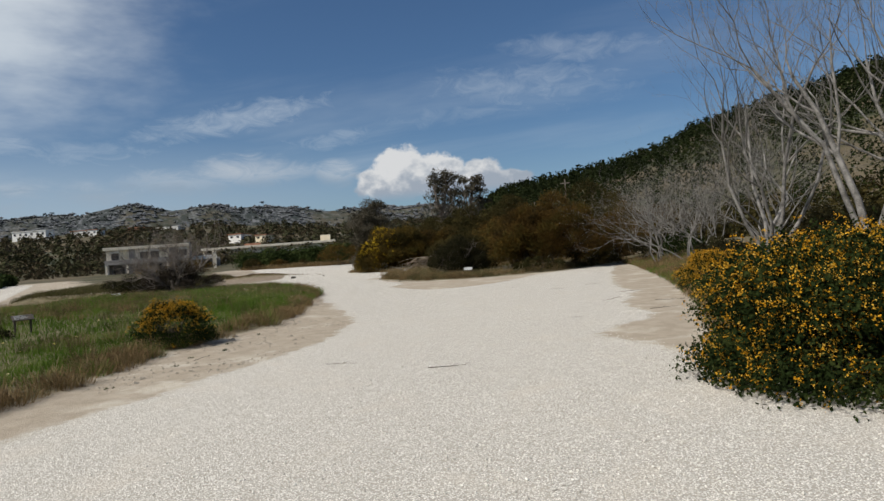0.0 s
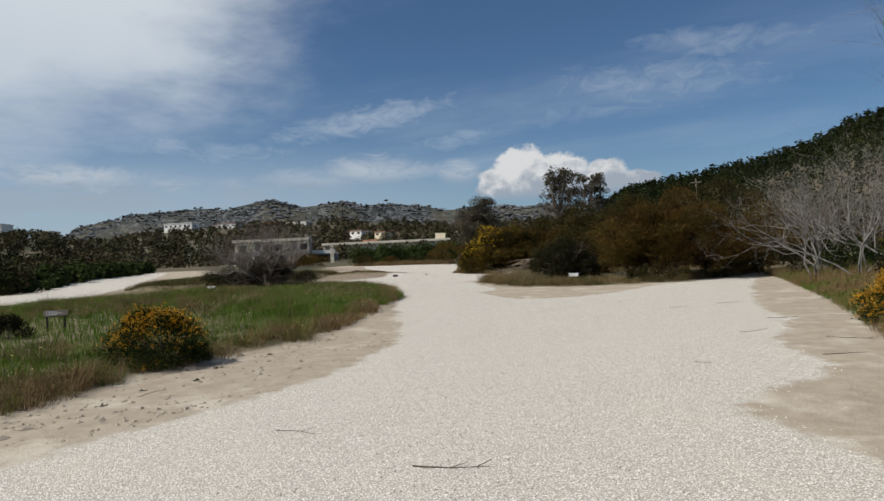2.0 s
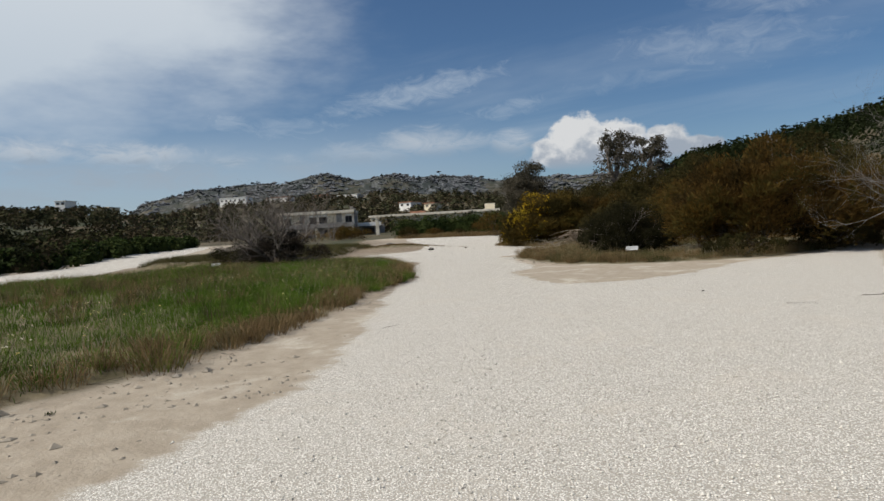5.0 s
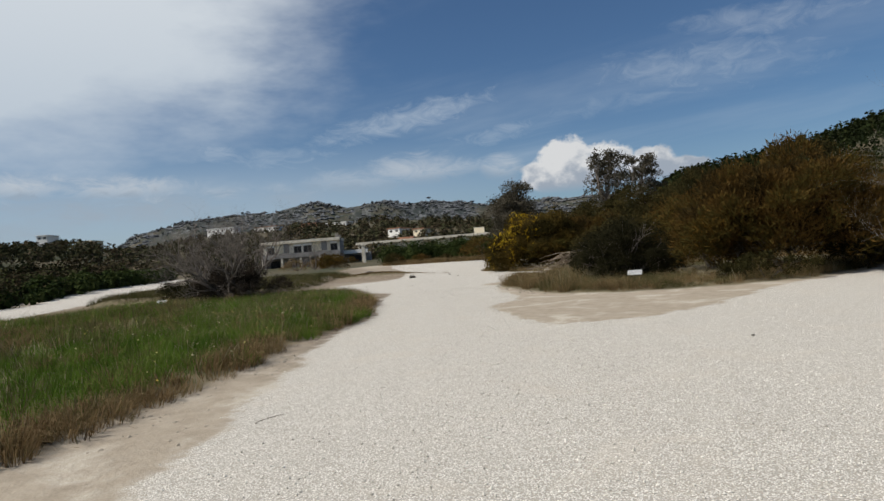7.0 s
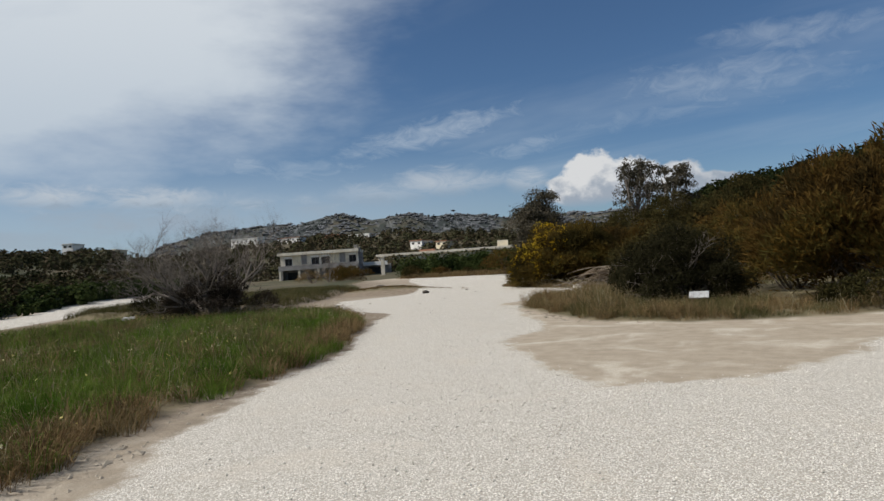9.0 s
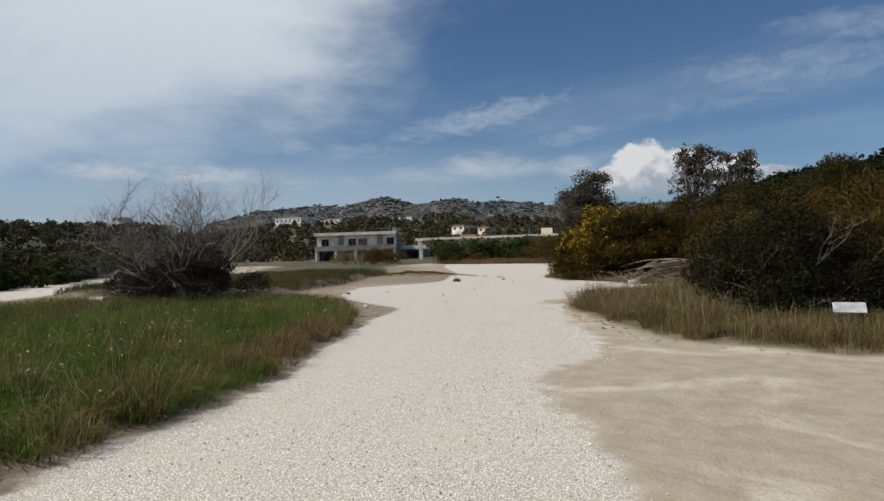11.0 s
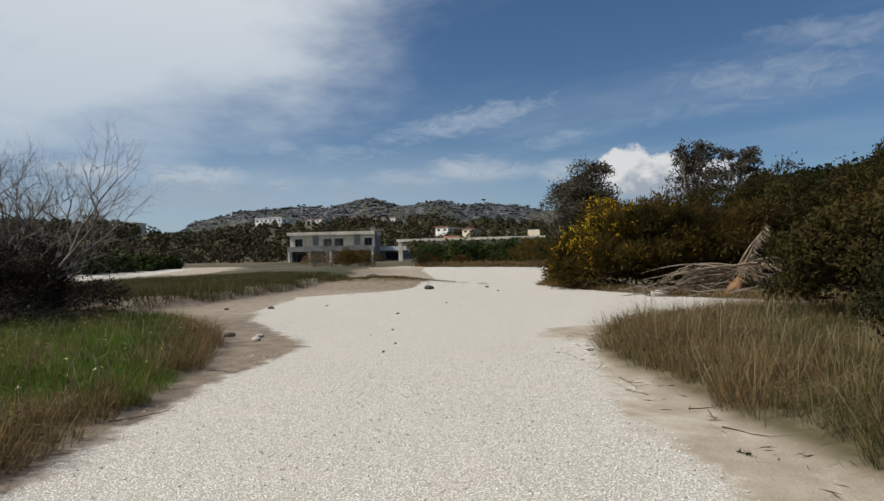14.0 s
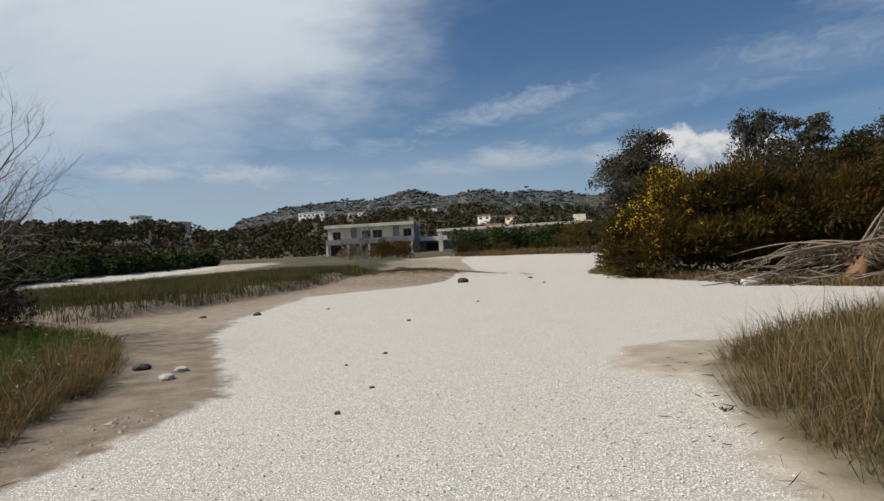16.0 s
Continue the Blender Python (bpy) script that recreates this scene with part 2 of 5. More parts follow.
M_pine = leafy("pine_leaf", [(0.010, 0.014, 0.006), (0.019, 0.026, 0.009), (0.034, 0.038, 0.013)], 0.12, 0.75, 0.05, single=0.25)
M_scrub = leafy("scrub_leaf", [(0.010, 0.013, 0.006), (0.024, 0.027, 0.011), (0.060, 0.045, 0.028), (0.040, 0.048, 0.016), (0.080, 0.064, 0.042)], 0.08, 0.8, 0.06, single=0.25)
M_valley = leafy("valley_leaf", [(0.022, 0.026, 0.014), (0.046, 0.046, 0.022), (0.085, 0.065, 0.042), (0.055, 0.060, 0.028), (0.10, 0.082, 0.058)], 0.08, 0.85, 0.04, single=0.25)
M_hedge = leafy("hedge_leaf", [(0.015, 0.024, 0.008), (0.034, 0.05, 0.014), (0.065, 0.08, 0.025)], 0.2, 0.6, 0.3)
M_grass = leafy("green_grass", [(0.034, 0.066, 0.009), (0.070, 0.130, 0.015), (0.115, 0.18, 0.028), (0.16, 0.16, 0.05)], 0.28, 0.65, 0.9, single=0.3)
M_rank = leafy("rank_grass", [(0.034, 0.040, 0.013), (0.075, 0.075, 0.027), (0.14, 0.115, 0.055), (0.06, 0.08, 0.02)], 0.2, 0.7, 0.9, single=0.4)
M_dry = leafy("dry_grass", [(0.050, 0.037, 0.017), (0.14, 0.093, 0.044), (0.27, 0.185, 0.095), (0.10, 0.088, 0.034), (0.36, 0.27, 0.15)], 0.2, 0.75, 2.2, single=0.5)
M_straw = leafy("dry_frond", [(0.10, 0.072, 0.048), (0.24, 0.185, 0.13), (0.42, 0.35, 0.27)], 0.2, 0.8, single=0.6)
M_stalk = leafy("seed_stalk", [(0.16, 0.13, 0.07), (0.30, 0.25, 0.15), (0.42, 0.37, 0.25)], 0.25, 0.8)
M_brush = leafy("brushwood_leaf", [(0.012, 0.011, 0.008), (0.032, 0.025, 0.018), (0.065, 0.050, 0.036)], 0.1, 0.85, 1.0)
M_daisy = leafy("daisy", [(0.55, 0.42, 0.05), (0.70, 0.62, 0.25), (0.75, 0.72, 0.60)], 0.2, 0.8)
M_wall = plain("weathered_render", (0.62, 0.55, 0.43), (0.84, 0.77, 0.64), 0.5, 0.9, fine=8.0)
M_cream = plain("cream_render", (0.70, 0.60, 0.42), (0.82, 0.73, 0.55), 0.6, 0.9, fine=8.0)
M_grey = plain("grey_concrete", (0.19, 0.18, 0.17), (0.33, 0.31, 0.29), 0.7, 0.9, fine=8.0)
M_white = plain("white_paint", (0.78, 0.75, 0.69), (0.90, 0.88, 0.83), 0.4, 0.7, fine=8.0)
# near-black boards stand for unlit rooms: their darkness is in the colour
M_black = plain("interior_shade", (0.012, 0.012, 0.013), (0.03, 0.028, 0.027), 1.0, 0.6)
M_tile = plain("terracotta_tile", (0.26, 0.12, 0.07), (0.40, 0.21, 0.13), 1.0, 0.85, fine=8.0)
M_rock = plain("pale_stone", (0.32, 0.29, 0.24), (0.58, 0.54, 0.47), 5.0, 0.9)
M_clod = plain("sand_clod", (0.24, 0.205, 0.16), (0.36, 0.315, 0.25), 8.0, 0.95)
# ridge tones: distance haze put into the colour, rock blued, heath greyed
M_hazy_crag = leafy("ridge_rock", [(0.060, 0.066, 0.072), (0.105, 0.11, 0.117), (0.165, 0.167, 0.17)], 0.0, 0.9, 0.01, single=0.6)
M_hazy_heath = leafy("ridge_heath", [(0.035, 0.041, 0.038), (0.05, 0.056, 0.05), (0.07, 0.072, 0.062)], 0.0, 0.9, 0.006)
M_darkrock = plain("dark_stone", (0.03, 0.027, 0.023), (0.09, 0.075, 0.06), 9.0, 0.9)
M_panel = plain("sign_panel", (0.30, 0.30, 0.295), (0.46, 0.46, 0.45), 6.0, 0.45)
M_ink = plain("grey_ink", (0.2, 0.22, 0.22), (0.34, 0.35, 0.34), 8.0, 0.5)


# ---- mesh helpers ----
def part(name, bm, mat, parent=None, label=""):
    """Links a bmesh, or finished mesh data, as one mesh object under a thing or part."""
    if isinstance(bm, bmesh.types.BMesh):
        me = bpy.data.meshes.new(name)
        bm.to_mesh(me)
        bm.free()
    else:
        me = bm
    if mat is not None and not me.materials:
        me.materials.append(mat)
    ob = new(name, me)
    if parent is not None:
        ob.parent = parent
    if label:
        tagged(ob, label)
    return ob


def thing(name, x, y, z, label, category, group="", rz=0.0, kind=""):
    ob = new(name)
    ob.matrix_basis = pose(x, y, z, 0, 0, rz)
    return tagged(ob, label, category, group, kind)


def raw_mesh(name, v, f, smooth=False):
    """Mesh data from arrays: v (n,3); f (m,k) with one k for all faces."""
    v, f = np.asarray(v, np.float32), np.asarray(f, np.int32)
    me = bpy.data.meshes.new(name)
    me.vertices.add(len(v))
    me.vertices.foreach_set("co", v.ravel())
    m, k = f.shape
    me.loops.add(m * k)
    me.loops.foreach_set("vertex_index", f.ravel())
    me.polygons.add(m)
    me.polygons.foreach_set("loop_start", np.arange(0, m * k, k, dtype=np.int32))
    me.polygons.foreach_set("use_smooth", np.full(m, smooth))
    me.update(calc_edges=True)
    return me


def box(bm, x0, x1, y0, y1, z0, z1, bevel=0.0):
    r = bmesh.ops.create_cube(bm, size=1.0, matrix=Matrix.Translation(((x0 + x1) / 2, (y0 + y1) / 2, (z0 + z1) / 2)) @ Matrix.Diagonal((x1 - x0, y1 - y0, z1 - z0, 1)))
    if bevel:
        es = list({e for v in r["verts"] for e in v.link_edges})
        bmesh.ops.bevel(bm, geom=es, offset=bevel, segments=1, affect="EDGES")


def boxes(*dims, bevel=0.0):
    bm = bmesh.new()
    for d in dims:
        box(bm, *d, bevel=bevel)
    return bm


def unit(v):
    return v / np.maximum(np.linalg.norm(v, axis=-1, keepdims=True), 1e-9)


def leaf_mesh(name, pts, out, size, rng, aspect=0.5, flat=0.5, skin=None):
    """One folded four-cornered leaf at each point, leaning along out; with skin given, lying like a scale that faces out, the less the larger skin is."""
    n = len(pts)
    if skin is None:
        a = unit(rng.normal(size=(n, 3)) * (1 - flat * 0.5) + out * flat)
        b = unit(np.cross(a, rng.normal(size=(n, 3))))
    else:
        face = unit(out + rng.normal(size=(n, 3)) * skin)
        a = unit(np.cross(face, rng.normal(size=(n, 3))))
        b = np.cross(face, a)
    c = np.cross(a, b)
    s = (size * rng.uniform(0.6, 1.4, n))[:, None]
    w = s * aspect
    tip, l, r_ = pts + a * s, pts + a * s * 0.5 + b * w * 0.5 + c * w * 0.15, pts + a * s * 0.5 - b * w * 0.5 + c * w * 0.15
    v = np.stack([pts, l, tip, r_], 1).reshape(-1, 3)
    i = np.arange(n)[:, None] * 4
    return raw_mesh(name, v, np.concatenate([i + np.array([[0, 1, 2]]), i + np.array([[0, 2, 3]])]))


def lobes(rng, n, rx, ry, h, low=0.12):
    """Centres and radii of the clumps that make an uneven rounded crown."""
    th, u = rng.uniform(0, 2 * np.pi, n), np.sqrt(rng.uniform(0, 1, n))
    top = np.sqrt(np.maximum(0, 1 - (u * 0.92) ** 2)) * rng.uniform(0.8, 1.08, n)
    k = rng.uniform(0.0, 1.0, n) ** 0.55
    z = h * (low + (1 - low) * top * k) * 0.9
    c = np.stack([rx * u * np.cos(th) * 0.80, ry * u * np.sin(th) * 0.80, z], 1)
    return c, rng.uniform(0.17, 0.33, n) * min(rx, ry, h * 1.2)


def crown_points(rng, centres, radii, n, shell=0.55):
    k = rng.integers(0, len(centres), n)
    d = unit(rng.normal(size=(n, 3)))
    d[:, 2] = np.where(rng.random(n) < 0.25, d[:, 2], np.abs(d[:, 2]) * 0.9 - 0.15)
    rad = radii[k][:, None] * (shell + (1.12 - shell) * rng.random((n, 1)) ** 0.5)
    p = centres[k] + d * rad
    return p, d


def tubes(name, segs, sides=5, smooth=True):
    """A tapered tube for each segment (p0, p1, r0, r1)."""
    p0, p1 = np.array([s[0] for s in segs]), np.array([s[1] for s in segs])
    r0, r1 = np.array([s[2] for s in segs]), np.array([s[3] for s in segs])
    d = unit(p1 - p0)
    ref = np.where(np.abs(d[:, 2:3]) > 0.9, np.array([[1.0, 0, 0]]), np.array([[0, 0, 1.0]]))
    a = unit(np.cross(d, ref))
    b = np.cross(d, a)
    v = []
    for p, r in ((p0, r0), (p1 + d * r1[:, None] * 0.4, r1)):
        for k in range(sides):
            t = 2 * np.pi * k / sides
            v.append(p + (a * np.cos(t) + b * np.sin(t)) * r[:, None])
    v = np.stack(v, 1)
    i = np.arange(len(segs))[:, None] * (2 * sides)
    f = [i + np.array([[k, (k + 1) % sides, sides + (k + 1) % sides, sides + k]]) for k in range(sides)]
    return raw_mesh(name, v.reshape(-1, 3), np.concatenate(f), smooth)


def branch(segs, rng, p, d, length, r, depth, spread=0.55, lift=0.25, wig=0.22, kids=(2, 4), shrink=0.68):
    """Grows one limb and its twigs into segs."""
    steps = 4 if depth > 1 else 3
    pts = [np.array(p, float)]
    d = unit(np.array(d, float))
    for s in range(steps):
        d = unit(d + rng.normal(size=3) * wig + np.array([0, 0, lift * 0.3]))
        q = pts[-1] + d * length / steps
        ra, rb = r * (1 - 0.55 * s / steps), r * (1 - 0.55 * (s + 1) / steps)
        segs.append((pts[-1], q, ra, rb))
        pts.append(q)
        if depth > 0 and s >= 1:
            for _ in range(rng.integers(*kids)):
                side = unit(np.cross(d, rng.normal(size=3)))
                branch(segs, rng, q, unit(d * (1 - spread) + side * spread + np.array([0, 0, lift * 0.3])), length * shrink * rng.uniform(0.6, 1.1), rb * 0.62, depth - 1, spread, lift, wig, kids, shrink)


def blades(name, base, rng, h, width, lean=0.35, ways=None):
    """Grass blades: each a bent strip that narrows to its tip."""
    n = len(base)
    h = h * rng.uniform(0.5, 1.25, n)
    th = rng.uniform(0, 2 * np.pi, n)
    side = np.stack([np.cos(th), np.sin(th), np.zeros(n)], 1) * (width * rng.uniform(0.6, 1.3, n))[:, None]
    ph = rng.uniform(0, 2 * np.pi, n) if ways is None else ways + rng.normal(size=n) * 0.5
    ln = (lean * rng.uniform(0.1, 1.3, n) * h)[:, None] * np.stack([np.cos(ph), np.sin(ph), np.zeros(n)], 1)
    up = np.zeros((n, 3))
    up[:, 2] = h
    mid = base + ln * 0.30 + up * (0.60 + 0.06 * rng.normal(size=(n, 1)))
    tip = base + ln + up * (1 - 0.38 * np.linalg.norm(ln, axis=1, keepdims=True) / h[:, None])
    v = np.stack([base - side, base + side, mid + side * 0.7, mid - side * 0.7, tip], 1).reshape(-1, 3)
    i = np.arange(n)[:, None] * 5
    return raw_mesh(name, v, np.concatenate([i + np.array([[0, 1, 2]]), i + np.array([[0, 2, 3]]), i + np.array([[3, 2, 4]])]))


# ---- plan ----
LAWN = [(-4.8, -16), (-4.6, -3), (-5.0, 0.2), (-6.0, 3.6), (-5.9, 7), (-6.7, 9.8), (-7.8, 12.6), (-9.1, 15), (-10.0, 17.6), (-11.2, 20.1), (-12.5, 22), (-14.2, 24.4), (-16.4, 27), (-19.0, 29.2), (-23, 31.0), (-29.5, 30.5), (-36, 31), (-42, 30), (-34, 20), (-24, 5), (-20, -16)]
ISLAND = [(-13.2, 33.0), (-11.8, 30.3), (-9.9, 28.2), (-8.0, 25.9), (-5.4, 25.2), (-2.6, 26.1), (-0.4, 27.9), (1.2, 31.8), (3, 36), (4, 44), (-3, 45), (-9, 41.5), (-12.6, 36.5)]
VERGE = [(4.7, 0.8), (4.0, 2.6), (4.3, 6), (4.4, 12), (4.2, 18), (3.6, 28), (3.0, 33), (3, 46), (60, 46), (60, -16), (11.5, -16), (8.7, -4), (6.0, 0.0)]
BANK = [(-28.4, 32.4), (-29.4, 35.0), (-32.6, 40.6), (-36.6, 47), (-37, 52), (-44, 56), (-60, 82), (-72, 70), (-54, 46), (-42, 30), (-34, 30.6)]
THICKET = [(-24.5, 53.5), (-19, 48.6), (-15, 45.4), (-10, 43.6), (4, 46), (6, 120), (-30, 92), (-29, 66)]
STONE = [(-3.6, -16), (-3.4, -2), (-3.2, 0.3), (-3.05, 2.5), (-3.1, 4.8), (-3.7, 7.4), (-5.2, 10), (-6.8, 12.6), (-8.3, 14.9), (-9.7, 17.3), (-10.7, 19.8), (-12.2, 22.0), (-13.5, 23.9), (-15.3, 26.5), (-16.2, 28.2), (-17.1, 29.5), (-18.4, 30.4), (-22.0, 32.2), (-25.0, 34.8), (-29.6, 40.6), (-29.2, 46.5), (-32, 55), (-50, 76), (-60, 90), (-42, 90), (-30, 74), (-25, 54.5), (-19, 49.2), (-15, 46), (-9, 43.6), (-9, 41.8), (-12.2, 37.2), (-13.3, 35.2), (-14.6, 34.0), (-13.9, 32.6), (-12.8, 32.0), (-12.1, 30.6), (-11.5, 29.5), (-10.6, 27.7), (-9.2, 26.0), (-8.1, 23.8), (-8.4, 22.2), (-7.3, 20.7), (-6.1, 19.2), (-4.9, 18.0), (-3.4, 19.0), (-2.2, 21.2), (-1.6, 24), (-1.0, 26.6), (-0.2, 27.4), (1.4, 31.4), (2.2, 33), (2.7, 29), (2.4, 22), (2.5, 16), (3.2, 12), (2.8, 8), (3.4, 6.2), (2.2, 4.0), (3.0, 2.8), (3.8, 1.1), (5.4, 0.0), (8.4, -4), (11, -16)]
ROAD_W = [(-30, 10), (-37.5, 23.5), (-47, 32), (-71, 55), (-95, 78), (-104, 76), (-56, 29), (-42, 10)]


def signed(poly, x, y):
    """Distance to a polygon's edge, positive inside."""
    p = np.array(poly, float)
    q = np.roll(p, -1, 0)
    best, inside = np.full(x.shape, 1e9), np.zeros(x.shape, bool)
    for (ax, ay), (bx, by) in zip(p, q):
        ex, ey = bx - ax, by - ay
        t = np.clip(((x - ax) * ex + (y - ay) * ey) / (ex * ex + ey * ey), 0, 1)
        best = np.minimum(best, np.hypot(x - ax - t * ex, y - ay - t * ey))
        if ey:
            inside ^= ((ay > y) != (by > y)) & (x < ex * (y - ay) / ey + ax)
    return np.where(inside, best, -best)


def ease(x, a, b):
    t = np.clip((x - a) / (b - a), 0, 1)
    return t * t * (3 - 2 * t)


def wave(x, y, s, seed=0):
    """Smooth pseudo-random relief from a few sines."""
    r = np.random.default_rng(seed)
    tot = 0
    for k in range(7):
        a, f, ph = r.uniform(0, 2 * np.pi), s * r.uniform(0.6, 2.2), r.uniform(0, 6.28)
        tot = tot + np.sin((x * np.cos(a) + y * np.sin(a)) * f + ph) / 7
    return tot


CREST_AZ = np.array([-180, -100, -60, -35, -20.6, -14.3, -8, -5.6, -0.9, 4, 10.8, 14, 20, 26.5, 31.3, 33.4, 36, 39.1, 41.7, 46, 48.3, 52.3, 54.2, 57, 63, 70, 80, 110, 180])
CREST_EL = np.array([1, 2, 12, 13, 11.6, 10.2, 8.9, 7.8, 6.7, 6.0, 5.0, 4.2, 4.3, 4.35, 5.06, 5.0, 5.5, 5.07, 5.65, 5.05, 4.95, 4.75, 4.1, 3.8, 3.4, 3.7, 3.9, 2.0, 1])


def height(x, y):
    """The lie of the land: level gravel, banks, the wooded hill to the east, the far rocky ridge."""
    x, y = np.asarray(x, float), np.asarray(y, float)
    dx, dy = x + 1.0, y - 6.0
    d = np.hypot(dx, dy)
    az = np.degrees(np.arctan2(-dx, dy))
    p = np.interp(az, CREST_AZ, CREST_EL)
    tp = np.tan(np.radians(p))
    far = np.interp(d, [0, 60, 100, 137, 165, 200, 300, 450, 1000, 1800, 6000], [0, 0, 0.75, 1.5, 2.6, 5, 15, 29.5, 62, 0, 0])
    k = np.clip((p / 5.2), 0.3, 1.4)
    ridge = 1.45 + 1800 * tp + 8 * wave(x, y, 0.02, 5) + 8 * wave(x, y, 0.05, 6) + 9 * wave(x, y, 0.1, 9)
    zm = np.where(d < 165, far, far * k)
    t = ease(d, 1250, 1800)
    zm = np.where(d > 1000, 62 * k * (1 - t) + ridge * t, zm)
    hc = 320 * np.tan(np.radians(np.maximum(p - 0.35, 0.3)))
    zr = hc * np.interp(d, [0, 45, 90, 160, 250, 320, 700, 6000], [0, 0, 0.08, 0.38, 0.8, 1, 0.9, 0.4])
    zl = (280 * np.tan(np.radians(np.maximum(p - 0.25, 0.3)))) * np.interp(d, [0, 70, 110, 170, 280, 6000], [0, 0, 0.12, 0.5, 1, 1])
    wr, wl = 1 - ease(az, 9, 15), ease(az, 56, 62)
    z = zm * (1 - wr) * (1 - wl) + zr * wr + zl * wl
    z = np.where(np.abs(az) > 105, z * 0.3, z)
    near = d < 130
    z = z + np.where(d > 150, wave(x, y, 0.05, 2) * np.minimum(d, 900) * 0.006, 0)
    bank = ease(signed(VERGE, x, y), 0.0, 4.5) * 0.95 * ease(y, 2.5, 8) * near
    lawn = ease(signed(LAWN, x, y), -0.15, 0.7) * (0.11 + 0.04 * wave(x, y, 0.7, 3))
    isl = ease(signed(ISLAND, x, y), -0.1, 0.8) * 0.10
    left = ease(signed(BANK, x, y) + 0.5 * wave(x, y, 1.3, 20), -0.5, 0.6) * (0.40 + 0.12 * wave(x, y, 0.8, 4))
    mound = 0.58 * np.exp(-(((x + 33.5) * 0.94 + (y - 50.5) * 0.34) / 4.6) ** 2 - ((-(x + 33.5) * 0.34 + (y - 50.5) * 0.94) / 1.5) ** 2)
    rough = 0.012 * wave(x, y, 2.2, 7) + 0.02 * wave(x, y, 0.4, 8)
    return z + bank + lawn + isl + (left + mound) * near + rough * (d < 200)


def at_ground(x, y):
    return float(height(np.array([x]), np.array([y]))[0])


def spaced(a, b, fine, reach):
    """Grid lines: even between a and b, then ever wider out to reach."""
    mid = list(np.arange(a, b + fine * 0.5, fine))
    step, up, dn = fine, [], []
    v = mid[-1]
    while v < reach:
        step *= 1.09
        v += min(step, 32)
        up.append(v)
    step, v = fine, mid[0]
    while v > -reach:
        step *= 1.09
        v -= min(step, 32)
        dn.append(v)
    return np.array(dn[::-1] + mid + up)


def build_ground():
    gx, gy = spaced(-36, 8, 0.34, 2600), spaced(-9, 50, 0.34, 2900)
    X, Y = np.meshgrid(gx, gy)
    x, y = X.ravel(), Y.ravel()
    v = np.stack([x, y, height(x, y)], 1)
    nx, ny = len(gx), len(gy)
    i = (np.arange(ny - 1)[:, None] * nx + np.arange(nx - 1)[None, :]).ravel()[:, None]
    me = raw_mesh("ground", v, i + np.array([[0, 1, nx + 1, nx]]), True)
    stone = np.maximum(signed(STONE, x, y), signed(ROAD_W, x, y))
    grass = np.maximum.reduce([signed(LAWN, x, y), signed(ISLAND, x, y), signed(VERGE, x, y), signed(BANK, x, y) - 1.0, signed(THICKET, x, y)])
    mound = 0.9 - np.hypot(((x + 34) * 0.94 + (y - 50.7) * 0.34) / 5.2, (-(x + 34) * 0.34 + (y - 50.7) * 0.94) / 1.5)
    grass = np.maximum(grass, mound * 1.2)
    west = np.interp(y, [12, 18, 28, 35, 50, 60], [-5.5, -8.5, -14, -20, -26, -28])
    earth = ease(y, 11, 18) * (x < west) * (1 - ease(np.abs(x + 1), 50, 60))
    d = np.hypot(x + 1, y - 6)
    far = np.where(stone > -7, 0.0, np.clip((d - 40) / 25, 0, 1)) + np.clip((d - 500) / 500, 0, 1)
    for key, val in (("gravel", np.clip(stone, -6, 6)), ("grass", np.clip(grass, -6, 6)), ("far", far), ("earth", earth)):
        me.attributes.new(key, "FLOAT", "POINT").data.foreach_set("value", val.astype(np.float32))
    me.materials.append(M_ground)
    tagged(new("ground", me), "white gravel clearing with beige sand margins and grassy soil", "ground", kind="structure")


build_ground()


